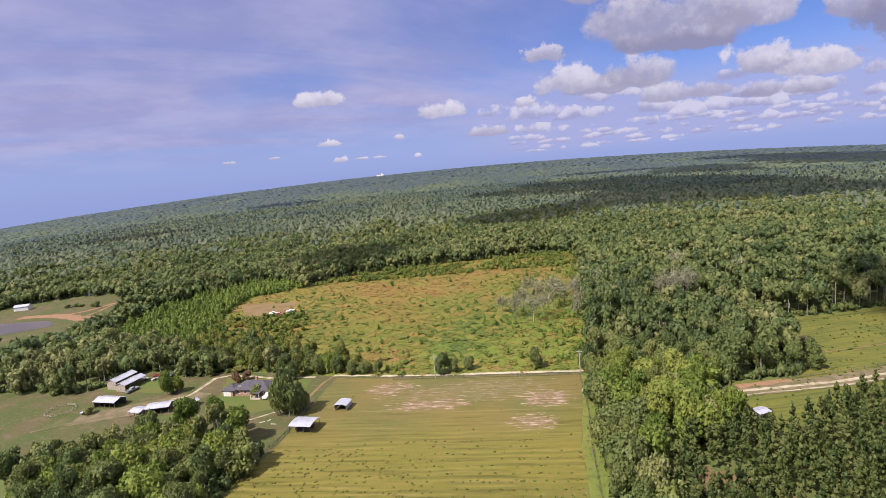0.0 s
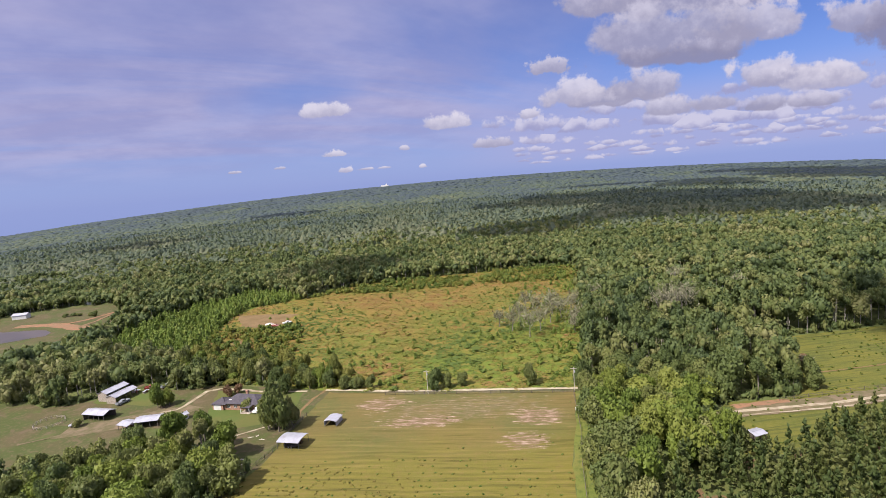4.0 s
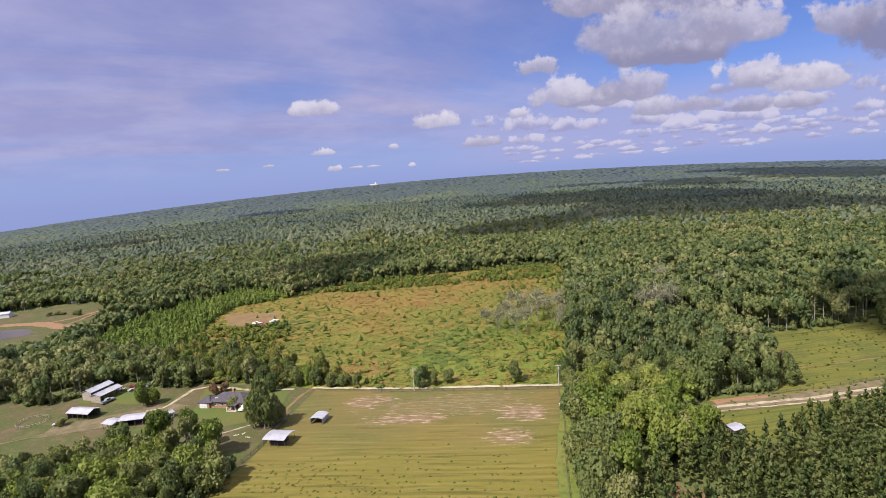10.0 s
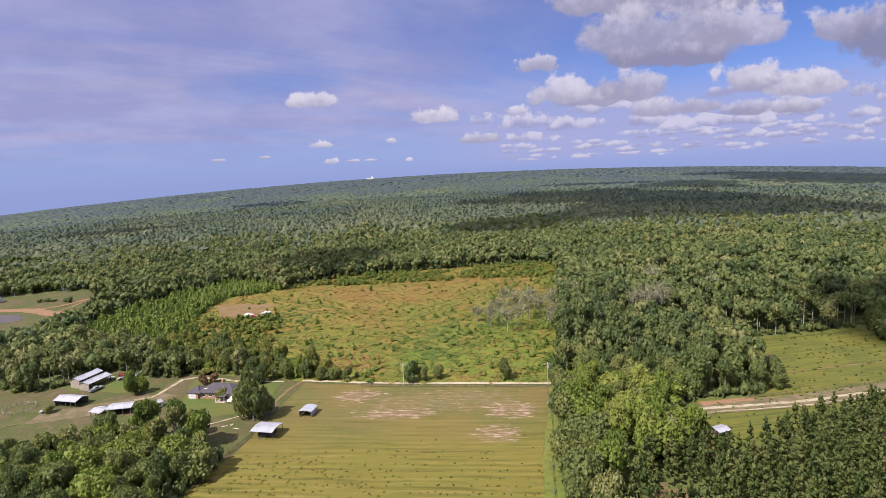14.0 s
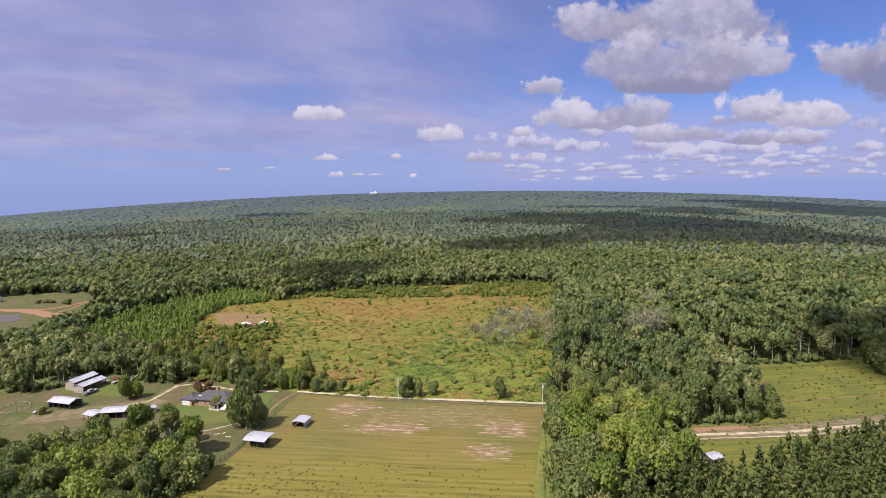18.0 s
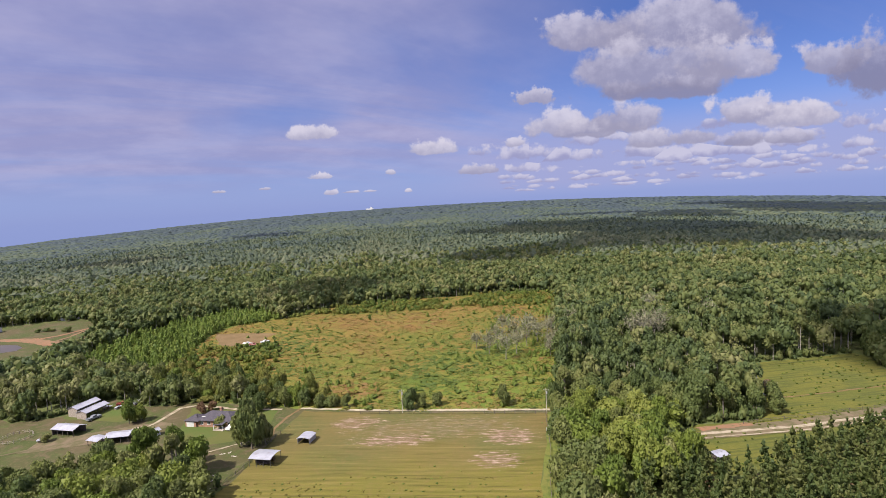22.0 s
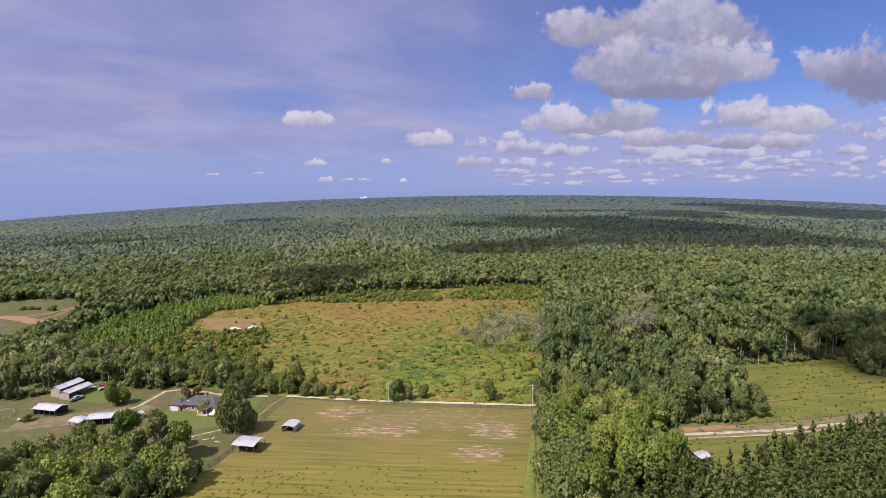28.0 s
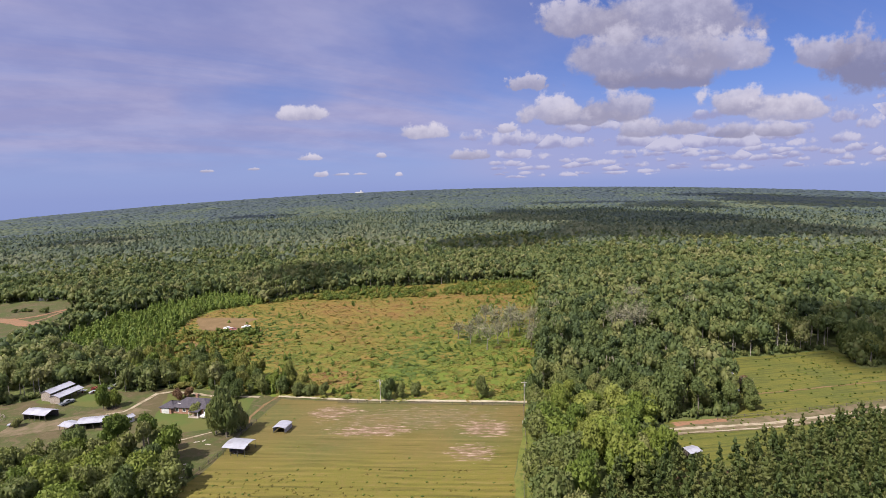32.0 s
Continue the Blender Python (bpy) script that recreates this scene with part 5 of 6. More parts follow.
def pole_barn(name, m, length, width, eave, rise, label, walls=(), roof_mat="tin", wall_mat="board", bays=3, group=""):
    """An open metal-roofed shed on posts; walls: which sides are boarded."""
    ob = thing(name, m, label, "shed", group)
    for bm in gable_roof(length, width, eave, rise, 0.08):
        part("roof_panel", bm, M[roof_mat], ob)
    part("ridge_cap", boxes((-length / 2 - 0.35, length / 2 + 0.35, -0.14, 0.14, eave + rise - 0.03, eave + rise + 0.04)), M[roof_mat], ob)
    for i in range(bays + 1):
        for s in (-1, 1):
            px, py = -length / 2 + 0.1 + i * (length - 0.2) / bays, s * (width / 2 - 0.1)
            part("post", boxes((px - 0.08, px + 0.08, py - 0.08, py + 0.08, -0.1, eave - 0.02), bevel=0.01), M["dark_board"], ob)
    for s in (-1, 1):
        part("beam", boxes((-length / 2, length / 2, s * (width / 2 - 0.1) - 0.06, s * (width / 2 - 0.1) + 0.06, eave - 0.22, eave - 0.025)), M["dark_board"], ob)
    for side in walls:
        if side in "ns":
            s = 1 if side == "n" else -1
            part("wall", boxes((-length / 2, length / 2, s * (width / 2) - 0.03, s * (width / 2) + 0.03, -0.05, eave - 0.25)), M[wall_mat], ob)
        else:
            s = 1 if side == "e" else -1
            bm = bmesh.new()
            x = s * length / 2
            pts = [(-width / 2, -0.05), (width / 2, -0.05), (width / 2, eave - 0.1), (0, eave + rise - 0.12), (-width / 2, eave - 0.1)]
            a, b = [bm.verts.new((x - 0.03, p, q)) for p, q in pts], [bm.verts.new((x + 0.03, p, q)) for p, q in pts]
            bm.faces.new(a), bm.faces.new(b[::-1])
            for i in range(5):
                bm.faces.new((a[i], b[i], b[(i + 1) % 5], a[(i + 1) % 5]))
            bmesh.ops.recalc_face_normals(bm, faces=bm.faces[:])
            part("gable_wall", bm, M[wall_mat], ob)
    return ob


def arched_carport(m, length, width, eave, label, bow=0.16, clad=False):
    """A carport with a bowed metal roof on steel posts."""
    ob = thing("carport", m, label, "carport", "field shelters")
    steps, rise = 8, width * bow
    rim = [(-width / 2 - 0.3 + (width + 0.6) * i / steps, eave + rise * (1 - (2 * i / steps - 1) ** 2)) for i in range(steps + 1)]
    for k in range(2):
        x0, x1 = (-length / 2 - 0.2, -0.01) if k == 0 else (0.01, length / 2 + 0.2)
        bm = bmesh.new()
        for (ya, za), (yb, zb) in zip(rim, rim[1:]):
            c = [bm.verts.new(p) for p in ((x0, ya, za), (x1, ya, za), (x1, yb, zb), (x0, yb, zb))]
            d = [bm.verts.new((v.co.x, v.co.y, v.co.z - 0.06)) for v in c]
            bm.faces.new(c), bm.faces.new(d[::-1])
            for i in range(4):
                bm.faces.new((c[i], d[i], d[(i + 1) % 4], c[(i + 1) % 4]))
        bmesh.ops.remove_doubles(bm, verts=bm.verts[:], dist=0.001)
        bmesh.ops.recalc_face_normals(bm, faces=bm.faces[:])
        part("roof_sheet", bm, M["tin"], ob)
    for i in range(4):
        for s in (-1, 1):
            px, py = -length / 2 + i * length / 3, s * width / 2
            part("post", rod(bmesh.new(), (px, py, -0.1), (px, py, eave), 0.06, 0.06, 6), M["wire"], ob)
    for s in (-1, 1):
        part("side_rail", boxes((-length / 2, length / 2, s * width / 2 - 0.04, s * width / 2 + 0.04, eave - 0.08, eave)), M["wire"], ob)
    if clad:
        for s in (-1, 1):
            part("side_panel", boxes((-length / 2, length / 2, s * (width / 2 + 0.08) - 0.02, s * (width / 2 + 0.08) + 0.02, 0.25, eave - 0.1)), M["tin"], ob)
        # Dark board at the back puts the shade inside into its colour.
        part("shade_end_panel", boxes((length / 2 + 0.08, length / 2 + 0.12, -width / 2 - 0.05, width / 2 + 0.05, -0.05, eave + rise * 0.4)), M["dark_board"], ob)
    for x in (-length / 2, length / 2):
        bm = bmesh.new()
        for (ya, za), (yb, zb) in zip(rim[1:-1], rim[2:-1]):
            rod(bm, (x, ya, za - 0.1), (x, yb, zb - 0.1), 0.04, 0.04, 5)
        part("roof_bow", bm, M["wire"], ob)
    return ob


arched_carport(pose(-57.3, 161.2, 0.05, 0, 0, -12), 7.4, 6.2, 2.7, "white metal carport with bowed roof on the field edge", 0.09)
arched_carport(pose(-47.8, 175.4, 0.05, 0, 0, 78), 5.0, 4.2, 2.0, "small white arched metal shelter in the hay field", 0.11, clad=True)
pole_barn("barn", pose(-152.2, 214.2, 0.06, 0, 0, 76), 10.8, 4.8, 3.6, 0.9, "long barn with pale metal roof beside the woods", "nw", bays=4, group="farm buildings")
pole_barn("barn", pose(-146.6, 211.2, 0.06, 0, 0, 76), 10.6, 5.0, 2.9, 0.8, "low barn with pale metal roof and open side", "w", bays=4, group="farm buildings")
pole_barn("stable", pose(-143.4, 192.6, 0.06, 0, 0, -14), 10.2, 5.4, 2.6, 0.9, "white-roofed open stable on the yard", "nw", wall_mat="dark_board", bays=4, group="farm buildings")
pole_barn("storage_shed", pose(-118.2, 183.6, 0.06, 0, 0, 8), 8.0, 5.4, 2.6, 0.6, "pale metal-roofed storage shed among trees", "nw", bays=3, group="farm buildings")
pole_barn("storage_shed", pose(-124.9, 181.6, 0.06, 0, 0, -20), 5.0, 4.4, 2.2, 0.5, "lower pale metal-roofed shed beside the larger one", "n", bays=2, group="farm buildings")
# This hut's dark walls put the shade under its roof into their colour.
pole_barn("hut", pose(80.4, 149.2, 0.05, 0, 0, 20), 3.8, 3.3, 2.2, 0.35, "white-roofed hut beside the dirt road", "nw", wall_mat="dark_board", bays=2, group="outbuildings")
pole_barn("hut", pose(123.5, 211.5, 0.05, 0, 0, 10), 4.0, 2.6, 2.0, 0.4, "small white hut at the pasture edge", "nsew", wall_mat="white", bays=2, group="outbuildings")
pole_barn("hut", pose(-107.2, 186.4, 0.06, 0, 0, 60), 3.2, 2.4, 2.0, 0.6, "small white garden hut beside the driveway", "nsew", wall_mat="white", bays=2, group="outbuildings")
pole_barn("hut", pose(-126.5, 226.5, 0.06, 0, 0, 40), 5.0, 3.4, 2.5, 0.6, "pale-roofed hut at the edge of the woods", "nsew", bays=2, group="outbuildings")
pole_barn("farm_shed", pose(-346, 392, 0.06, 0, 0, 12), 10, 6, 3.2, 1.2, "white shed on the distant farm", "nsew", wall_mat="white", bays=3, group="distant farm")
pole_barn("farm_shed", pose(-316, 434, 0.06, 0, 0, 40), 13, 6, 3.0, 1.4, "long cream-walled shed on the distant farm", "nsew", wall_mat="white", bays=5, group="distant farm")


def window_unit(parent, m, w, h):
    frame_ob = part("window", boxes((-w / 2 - 0.08, w / 2 + 0.08, -0.05, 0.05, -0.08, h + 0.08)), M["white"], parent)
    frame_ob.matrix_local = m
    for s in (-1, 1):
        part("pane", boxes((min(0, s * w / 2) + 0.03, max(0, s * w / 2) - 0.03, -0.062, -0.048, 0.03, h - 0.03)), M["glass"], frame_ob)
    part("sill", boxes((-w / 2 - 0.14, w / 2 + 0.14, -0.13, -0.052, -0.14, -0.082)), M["white"], frame_ob)


def farmhouse():
    ob = thing("house", pose(-86.2, 195.6, 0.06, 0, 0, -12), "low brick house with dark shingled hip roof", "house")
    part("wall", boxes((-7.5, 7.5, -4.2, 4.2, -0.1, 2.6)), M["brick"], ob)
    part("wing_wall", boxes((-12.2, -7.52, -4.8, 1.4, -0.1, 2.4)), M["brick"], ob)

    def hip(x0, x1, y0, y1, eave, rise, over=0.5):
        x0, x1, y0, y1 = x0 - over, x1 + over, y0 - over, y1 + over
        mid, inset = (y0 + y1) / 2, (y1 - y0) / 2
        a, b = (x0 + inset, mid, eave + rise), (x1 - inset, mid, eave + rise)
        c = [(x0, y0, eave), (x1, y0, eave), (x1, y1, eave), (x0, y1, eave)]
        return [[c[0], c[1], b, a], [c[1], c[2], b], [c[2], c[3], a, b], [c[3], c[0], a]]

    for face in hip(-7.5, 7.5, -4.2, 4.2, 2.6, 2.2):
        part("roof_slope", slab(face, 0.10), M["shingle"], ob)
    for face in hip(-12.2, -6.5, -4.8, 1.4, 2.4, 1.6, 0.4):
        part("wing_roof", slab(face, 0.10), M["shingle"], ob)
    part("chimney", boxes((-1.0, -0.2, 0.9, 1.6, 3.4, 5.6), (-1.06, -0.14, 0.84, 1.66, 5.5, 5.64)), M["brick"], ob)
    porch = part("porch_roof", slab([(1.5, -4.8, 2.55), (5.5, -4.8, 2.55), (5.5, -7.2, 2.35), (1.5, -7.2, 2.35)], 0.12), M["shingle"], ob)
    for px in (1.7, 5.3):
        part("porch_post", boxes((px - 0.09, px + 0.09, -7.1, -6.92, -0.1, 2.26)), M["white"], ob)
    part("porch_floor", boxes((1.4, 5.6, -7.3, -4.22, -0.1, 0.2)), M["board"], ob)
    for wx in (-5.4, -2.4, 0.2, 6.4):
        window_unit(ob, pose(wx, -4.21, 1.0), 1.2, 1.1)
    door = part("door", boxes((3.0, 3.95, -4.27, -4.215, 0.2, 2.25)), M["white"], ob)
    part("knob", rod(bmesh.new(), (3.85, -4.33, 1.2), (3.85, -4.27, 1.2), 0.035, 0.035, 8), M["wire"], door)
    garage = part("garage_door", boxes((-11.6, -8.4, -4.87, -4.815, -0.05, 2.1)), M["white"], ob)
    for k in range(3):
        part("door_rib", boxes((-11.5, -8.5, -4.89, -4.872, 0.45 + 0.5 * k, 0.5 + 0.5 * k)), M["white"], garage)
    part("vent_box", boxes((-6.0, -4.6, -3.0, -2.0, 2.95, 3.5), bevel=0.03), M["white"], ob)


farmhouse()


# ---------------------------------------------------------------- vehicles
def wheel(parent, x, y, r=0.38):
    tyre = part("tyre", rod(bmesh.new(), (x, y - 0.12, r), (x, y + 0.12, r), r, r, 16), M["rubber"], parent)
    s = 1 if y > 0 else -1
    part("rim", rod(bmesh.new(), (x, y + s * 0.10, r), (x, y + s * 0.135, r), r * 0.58, r * 0.5, 12), M["tin"], tyre)


def pickup(m, paint, label, group):
    ob = thing("pickup_truck", m, label, "truck", group)
    part("body", boxes((-2.75, 2.75, -0.95, 0.95, 0.50, 0.98), (0.9, 2.72, -0.92, 0.92, 0.96, 1.16), bevel=0.07), M[paint], ob)
    bm = boxes((-1.0, 1.05, -0.86, 0.86, 0.96, 1.78), bevel=0.12)
    for v in bm.verts:
        if v.co.z > 1.4:
            v.co.x = 0.1 + (v.co.x - 0.1) * 0.78
            v.co.y *= 0.86
    part("cab", bm, M[paint], ob)
    part("windscreen", slab([(0.98, -0.72, 1.22), (0.98, 0.72, 1.22), (0.86, 0.66, 1.64), (0.86, -0.66, 1.64)], 0.03), M["glass"], ob)
    for s in (-1, 1):
        part("side_window", boxes((-0.75, 0.75, s * 0.80 - 0.03, s * 0.80 + 0.03, 1.28, 1.62)), M["glass"], ob)
        part("bed_side", boxes((-2.7, -1.02, s * 0.88 - 0.06, s * 0.88 + 0.06, 0.98, 1.28), bevel=0.02), M[paint], ob)
        part("headlight", boxes((2.73, 2.79, s * 0.68 - 0.16, s * 0.68 + 0.16, 0.78, 0.95), bevel=0.01), M["glass"], ob)
        for x in (-1.75, 1.75):
            wheel(ob, x, s * 0.86)
    part("tailgate", boxes((-2.76, -2.68, -0.82, 0.82, 0.98, 1.28)), M[paint], ob)
    part("bumper", boxes((2.74, 2.86, -0.9, 0.9, 0.45, 0.66), bevel=0.02), M["wire"], ob)


pickup(pose(-121.8, 315.5, 0.12, 0, 0, -14), "car_white", "white pickup truck parked on the dirt pad", "parked vehicles")
pickup(pose(-111.8, 318.0, 0.12, 0, 0, 35), "car_white", "pale pickup truck parked beside scrub", "parked vehicles")
pickup(pose(-117.3, 312.5, 0.12, 0, 0, -8), "car_red", "dull red pickup truck beside the white one", "parked vehicles")
pickup(pose(-142.6, 205.4, 0.10, 0, 0, 70), "car_grey", "grey pickup truck parked in front of the barns", "parked vehicles")
pickup(pose(-139.5, 220.5, 0.10, 0, 0, 25), "car_red", "dull red pickup truck beside the barn", "parked vehicles")
pickup(pose(-133, 221.5, 0.10, 0, 0, 60), "car_grey", "grey pickup truck behind the barn", "parked vehicles")
pickup(pose(-79.8, 189.5, 0.10, 0, 0, 80), "car_white", "white pickup truck beside the house", "parked vehicles")


def flatbed_trailer(m, label):
    ob = thing("flatbed_trailer", m, label, "trailer")
    part("deck", boxes((-2.2, 2.2, -0.95, 0.95, 0.62, 0.74), bevel=0.02), M["dark_board"], ob)
    part("headboard", boxes((-2.2, -2.1, -0.95, 0.95, 0.745, 1.5)), M["dark_board"], ob)
    part("drawbar", boxes((2.205, 3.5, -0.06, 0.06, 0.5, 0.62)), M["wire"], ob)
    part("jack", boxes((3.3, 3.4, -0.05, 0.05, 0.0, 0.495)), M["wire"], ob)
    for x in (-0.6, 0.4):
        for y in (-0.8, 0.8):
            wheel(ob, x, y, 0.33)
    return ob


def round_bale(x, y, turn):
    ob = thing("hay_bale", pose(x, y, 0.05, 0, 0, turn), "dull brown round hay bale under the carport roof", "hay bale", "bales under the carport")
    part("roll", rod(bmesh.new(), (0, -0.6, 0.6), (0, 0.6, 0.6), 0.62, 0.62, 18), M["straw"], ob)
    part("twine_band", rod(bmesh.new(), (0, -0.08, 0.6), (0, 0.08, 0.6), 0.635, 0.635, 18), M["board"], ob)


flatbed_trailer(pose(-57.6, 160.2, 0.05, 0, 0, -12), "dark flatbed trailer parked under the carport")
for bale_x, bale_y, bale_turn in ((-59.6, 163.0, 70), (-58.0, 162.8, 80), (-55.4, 162.4, 75)):
    round_bale(bale_x, bale_y, bale_turn)


def loose_board(x, y, length, turn, label):
    ob = thing("loose_board", pose(x, y, 0.10, 0, 0, turn), label, "board", "scrap on the ground")
    part("plank", boxes((-length / 2, length / 2, -0.22, 0.22, 0, 0.05), bevel=0.01), M["pole_wood"], ob)
    part("crosspiece", boxes((-length * 0.2, -length * 0.2 + 0.2, -0.55, 0.6, 0.052, 0.10), bevel=0.01), M["board"], ob)


for bx, by, bl, bt in ((-74.3, 168.5, 1.8, 20), (-72.2, 169.4, 1.4, 75), (-69.7, 166.5, 2.0, -15), (-69.4, 146.0, 2.4, 10), (-70.2, 150.5, 1.8, 60), (-69.6, 142.3, 2.0, -30), (-71.0, 154.0, 1.6, 5), (-70.6, 139.0, 1.8, 40)):
    loose_board(bx, by, bl, bt, "pale weathered board lying beside the woods")


def scrap_pile(x, y, size, seed, label):
    """Sheets, drums and crates in a low heap."""
    rnd = random.Random(seed)
    ob = thing("scrap_pile", pose(x, y, 0.08, 0, 0, rnd.uniform(0, 90)), label, "scrap pile", "scrap on the ground")
    part("crate", boxes((-size, -size * 0.2, -0.5, 0.6, -0.05, 0.8), bevel=0.03), M["board"], ob)
    part("drum", rod(bmesh.new(), (size * 0.3, -0.3, -0.05), (size * 0.3, -0.3, 0.9), 0.3, 0.3, 12), M["car_red"], ob)
    for k in range(3):
        bm = boxes((-0.9, 0.9, -0.5, 0.5, 0, 0.04))
        bmesh.ops.transform(bm, matrix=pose(rnd.uniform(-size, size), rnd.uniform(-1, 1), 0.82 + 0.06 * k, rnd.uniform(-8, 8), rnd.uniform(-8, 8), rnd.uniform(0, 180)), verts=bm.verts[:])
        part("metal_sheet", bm, M["tin"], ob)


scrap_pile(-144.6, 217.2, 1.6, 1, "heap of crates, drum and roofing sheets beside the barn")
scrap_pile(-139.8, 216.6, 1.3, 2, "small heap of scrap sheets near the barn")
scrap_pile(119.9, 195.2, 1.6, 3, "grey heap of scrap metal at the pasture edge")
scrap_pile(-149.0, 186.0, 1.0, 4, "scrap sheets lying beside the stable")


# ---------------------------------------------------------------- poles, wires, fences
def utility_pole(x, y, height, label):
    ob = thing("utility_pole", pose(x, y, 0.05, 0, 0, -8), label, "utility pole", "poles along the track")
    part("pole", rod(bmesh.new(), (0, 0, -0.2), (0, 0, height), 0.17, 0.11, 10), M["pole_wood"], ob)
    arm = part("crossarm", boxes((-1.1, 1.1, -0.06, 0.06, height - 0.65, height - 0.52)), M["pole_wood"], ob)
    for k in (-0.95, 0.0, 0.95):
        part("insulator", rod(bmesh.new(), (k, 0, height - 0.52), (k, 0, height - 0.36), 0.06, 0.04, 8), M["white"], arm)
    part("transformer", rod(bmesh.new(), (0.28, -0.1, height - 2.0), (0.28, -0.1, height - 1.1), 0.19, 0.19, 12), M["tin"], ob)


utility_pole(-16.5, 196.6, 9.2, "grey wooden utility pole beside the gravel track")
utility_pole(37.4, 189.6, 9.4, "grey wooden utility pole at the field corner")


def meter_post(x, y):
    ob = thing("meter_post", pose(x, y, 0.05), "white metal boxes on a post at the field edge", "meter post")
    part("post", boxes((-0.09, 0.09, -0.09, 0.09, -0.1, 3.2)), M["pole_wood"], ob)
    part("upper_box", boxes((-0.75, 0.75, -0.35, -0.10, 1.7, 2.6), bevel=0.03), M["white"], ob)
    part("lower_box", boxes((-0.3, 0.75, -0.35, -0.10, 0.5, 1.4), bevel=0.03), M["white"], ob)


meter_post(34.7, 171.4)


def fence(name, line, step, height, rails, mat, label, seed):
    """Posts along a line, with rails between them."""
    rnd = random.Random(seed)
    ob = thing(name, pose(*line[0], 0.05), label, "fence")
    o = Vector((*line[0], 0.05))
    pts = []
    for a, b in zip(line, line[1:]):
        a, b = Vector((*a, 0.05)), Vector((*b, 0.05))
        n = max(1, round((b - a).length / step))
        pts += [a.lerp(b, i / n) - o for i in range(n)]
    pts.append(Vector((*line[-1], 0.05)) - o)
    for p in pts:
        part("post", rod(bmesh.new(), p - Vector((0, 0, 0.1)), p + Vector((0, 0, height + rnd.uniform(-0.06, 0.06))), 0.09, 0.08, 6), M[mat], ob)
    for k in range(rails):
        z = height * (k + 1) / (rails + 0.4)
        bm = bmesh.new()
        for a, b in zip(pts, pts[1:]):
            rod(bm, a + Vector((0, 0, z)), b + Vector((0, 0, z)), 0.045, 0.045, 4)
        part("rail", bm, M[mat], ob)


fence("field_fence", [(-33, 197.5), (-14, 195.2), (7, 192.8), (37, 189.2)], 4.0, 1.3, 3, "dark_board", "dark wire fence along the gravel track", 1)
fence("side_fence", [(-59.5, 183), (-61, 173), (-63, 158), (-66, 146), (-68.5, 136)], 4.0, 1.3, 3, "dark_board", "dark wire fence along the hay field", 2)
fence("east_fence", [(36.6, 187), (34.8, 172), (33.4, 160), (29.6, 140), (26.6, 119), (24, 101)], 5.0, 1.2, 2, "dark_board", "thin wire fence between field and woods", 3)
fence("pasture_fence", [(100, 172.5), (120, 175.5), (159, 181.5), (200, 192)], 5.0, 1.2, 2, "dark_board", "wire fence between road and pasture", 5)
ring = [(-161.5 + 5.2 * math.cos(a * math.pi / 9), 189.8 + 5.2 * math.sin(a * math.pi / 9)) for a in range(19)]
fence("round_pen", ring, 1.8, 1.3, 2, "board", "round wooden horse pen of worn rails", 6)


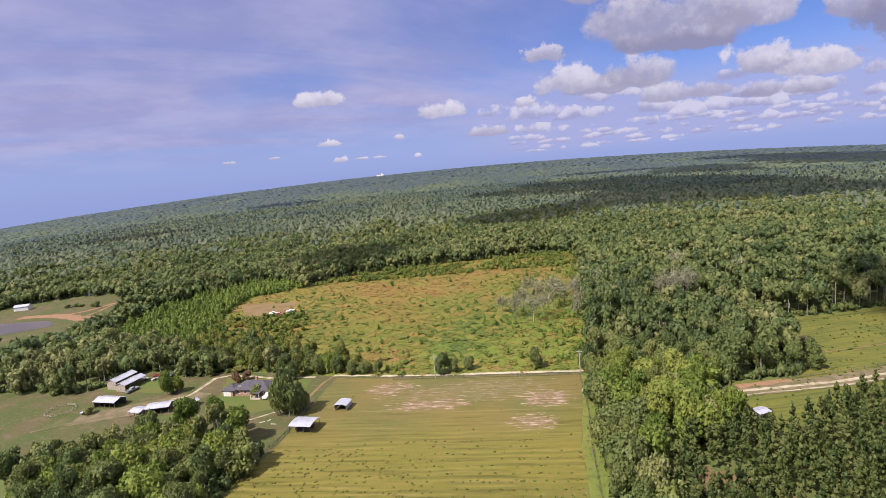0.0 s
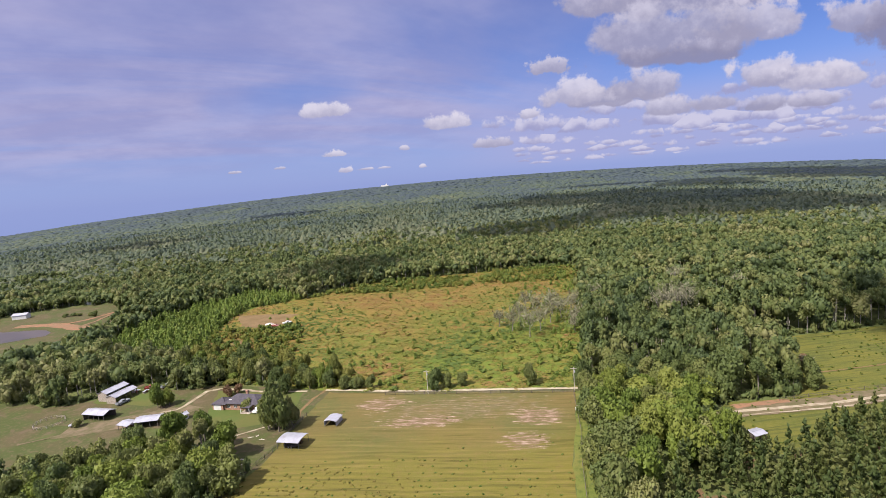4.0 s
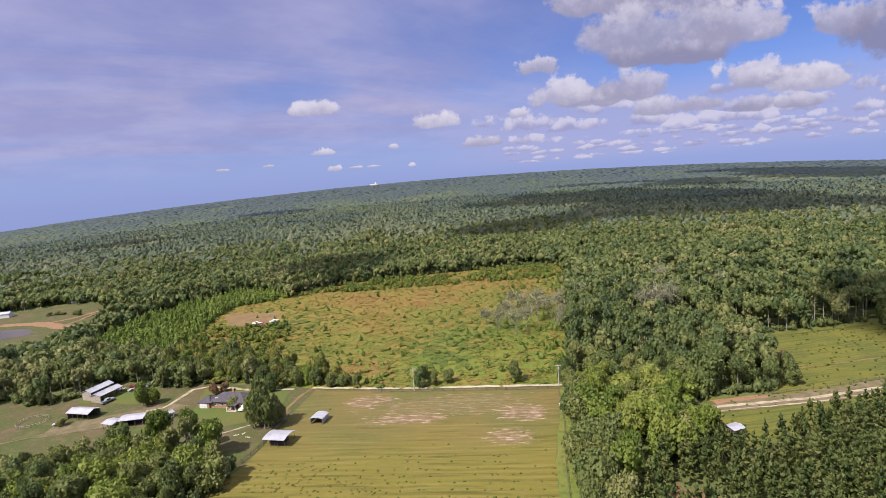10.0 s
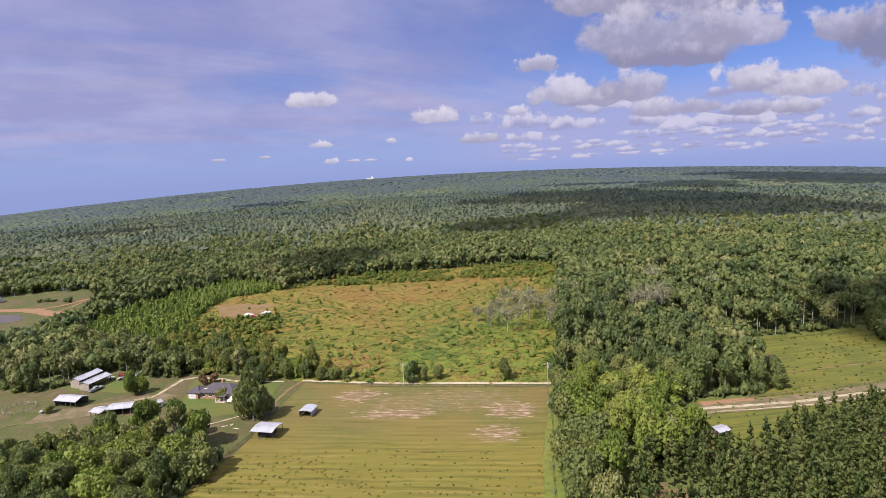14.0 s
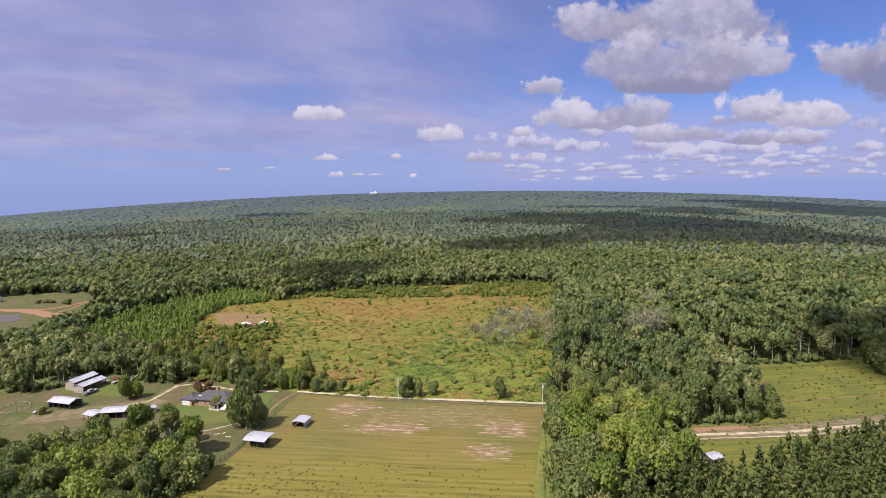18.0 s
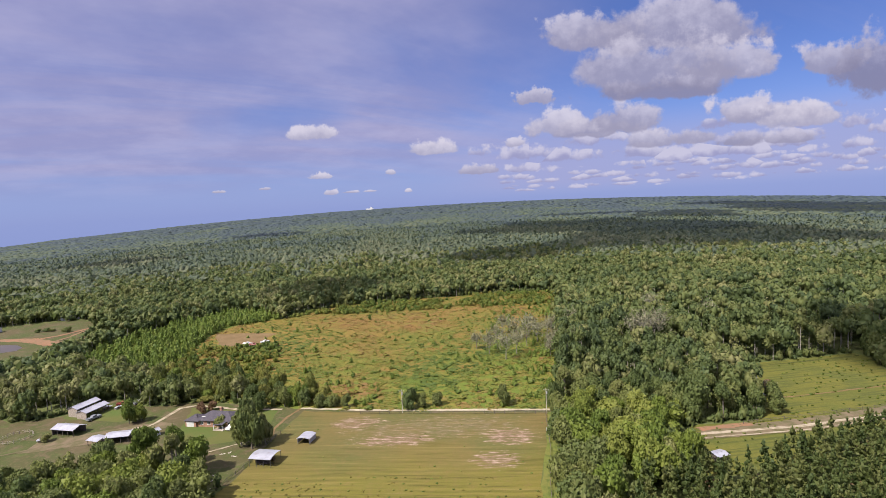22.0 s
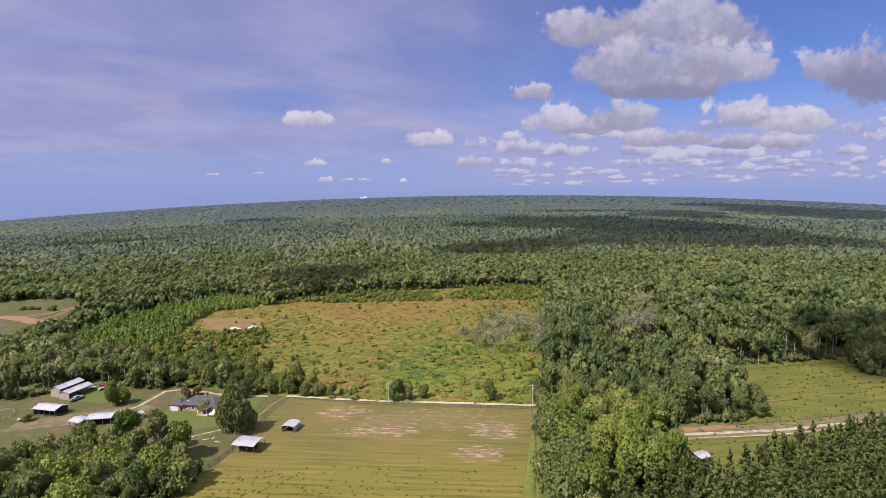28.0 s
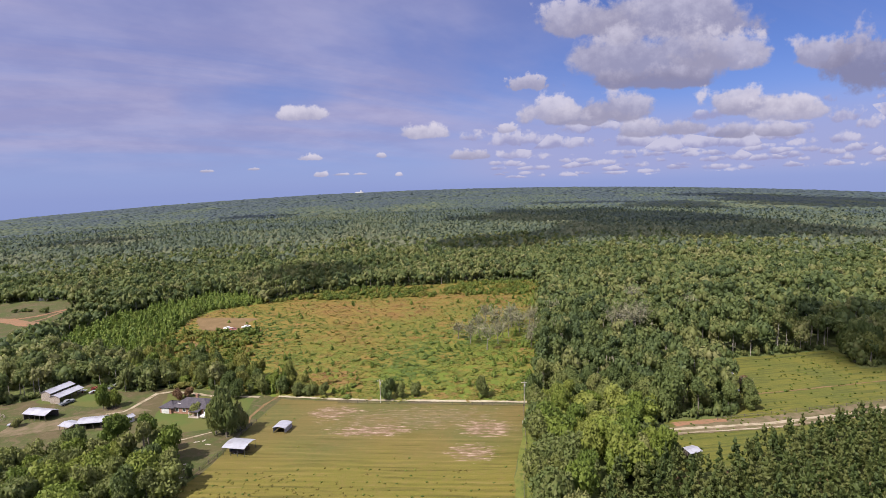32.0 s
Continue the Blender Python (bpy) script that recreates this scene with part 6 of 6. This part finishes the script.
# ---------------------------------------------------------------- clouds overhead, whose shade lies on the far woods
def cloud(puffs, height, seed, step=14.0):
    """One cumulus: a flat-based bank with a lumpy top over the given places on the ground, moved towards the sun."""
    shift = TO_SUN * (height / TO_SUN.z)
    P = np.array(puffs, float)
    lo, hi = (P[:, :2] - 1.5 * P[:, 2:]).min(0), (P[:, :2] + 1.5 * P[:, 2:]).max(0)
    gx, gy = np.meshgrid(np.arange(lo[0], hi[0] + step, step), np.arange(lo[1], hi[1] + step, step), indexing="ij")
    body = np.full(gx.shape, -1.0)
    for px, py, size in puffs:
        body = np.maximum(body, 1 - np.hypot(gx - px, gy - py) / size)
    rough = sum(w * (patchy(gx.ravel() + 900 * seed, gy.ravel(), s, seed) - 0.5) for w, s in ((0.9, 70), (0.6, 30))).reshape(gx.shape)
    body = np.sqrt(np.clip(body + rough, 0, 1.2))
    top = np.stack([gx + shift.x, gy + shift.y, height + 90 * body], -1).reshape(-1, 3)
    base = np.stack([gx + shift.x, gy + shift.y, height - 10 * body], -1).reshape(-1, 3)
    ny = gx.shape[1]
    i, j = np.meshgrid(np.arange(gx.shape[0] - 1), np.arange(ny - 1), indexing="ij")
    a, b, c, d = i * ny + j, (i + 1) * ny + j, (i + 1) * ny + j + 1, i * ny + j + 1
    full = np.maximum.reduce([body.ravel()[k] for k in (a, b, c, d)]) > 0
    a, b, c, d = a[full], b[full], c[full], d[full]
    up = np.vstack([np.stack([a, b, c], -1), np.stack([a, c, d], -1)])
    tris = np.vstack([up, up[:, ::-1] + len(top)])
    used, tris = np.unique(tris, return_inverse=True)
    ob = new("cloud", mesh_np("cloud", np.vstack([top, base])[used], tris.reshape(-1, 3), M["cloud"]))
    tagged(ob, "white flat-based cumulus cloud high overhead, unseen, placed for its shade", "cloud", "clouds overhead")


cloud([(45, 690, 50), (85, 690, 58), (125, 715, 50), (170, 745, 45), (215, 755, 60), (270, 760, 85), (340, 760, 100), (420, 770, 100), (490, 735, 85), (510, 670, 65), (300, 855, 90), (390, 865, 100), (475, 885, 85)], 1500, 1)
cloud([(110, 1120, 75), (165, 1150, 95), (235, 1120, 130), (335, 1115, 150), (430, 1080, 125), (250, 1265, 110), (345, 1290, 105), (485, 1020, 95)], 1520, 5)
cloud([(640, 1430, 120), (705, 1560, 115), (745, 1680, 70)], 1560, 6, 18)
cloud([(1050, 1500, 180), (1200, 1720, 230), (1350, 2000, 260), (1300, 2350, 260)], 1600, 2, 26)
cloud([(360, 1730, 60), (430, 1715, 55), (510, 1700, 55), (575, 1692, 50)], 1580, 7)
cloud([(-610, 900, 48), (-545, 905, 42), (-495, 918, 34)], 1450, 3)
cloud([(-538, 1539, 65), (-470, 1530, 55)], 1550, 8)
# Unseen cloud, added to darken the stand right of the pasture.
cloud([(214, 246, 30), (240, 262, 36), (226, 230, 22)], 1420, 9, 8)
cloud([(-128, 470, 34), (-100, 457, 30)], 1400, 4, 8)

pipe = thing("irrigation_pipe", pose(-40, 104.9, 0.11), "pale pipe lying across the foot of the field", "pipe")
for k, (ax, ay, bx, by) in enumerate(((0, 0, 8.0, -0.9), (8.1, -0.9, 16.0, -2.4), (16.1, -2.4, 24.2, -4.4))):
    part("pipe_length", rod(bmesh.new(), (ax, ay, 0.12), (bx, by, 0.12), 0.12, 0.12, 8), M["board"], pipe)
    part("coupling", rod(bmesh.new(), (bx - 0.05, by, 0.12), (bx + 0.25, by - 0.03, 0.12), 0.16, 0.16, 8), M["tin"], pipe)

far_block = thing("distant_building", pose(-705, 4740, float(land(-705, 4740)) + 9), "pale blocky building far off above the woods", "building")
part("hall", boxes((-38, 30, -12, 12, -12, 12), bevel=0.5), M["white"], far_block)
part("tower", boxes((4, 16, -8, 8, 12, 24), bevel=0.5), M["white"], far_block)
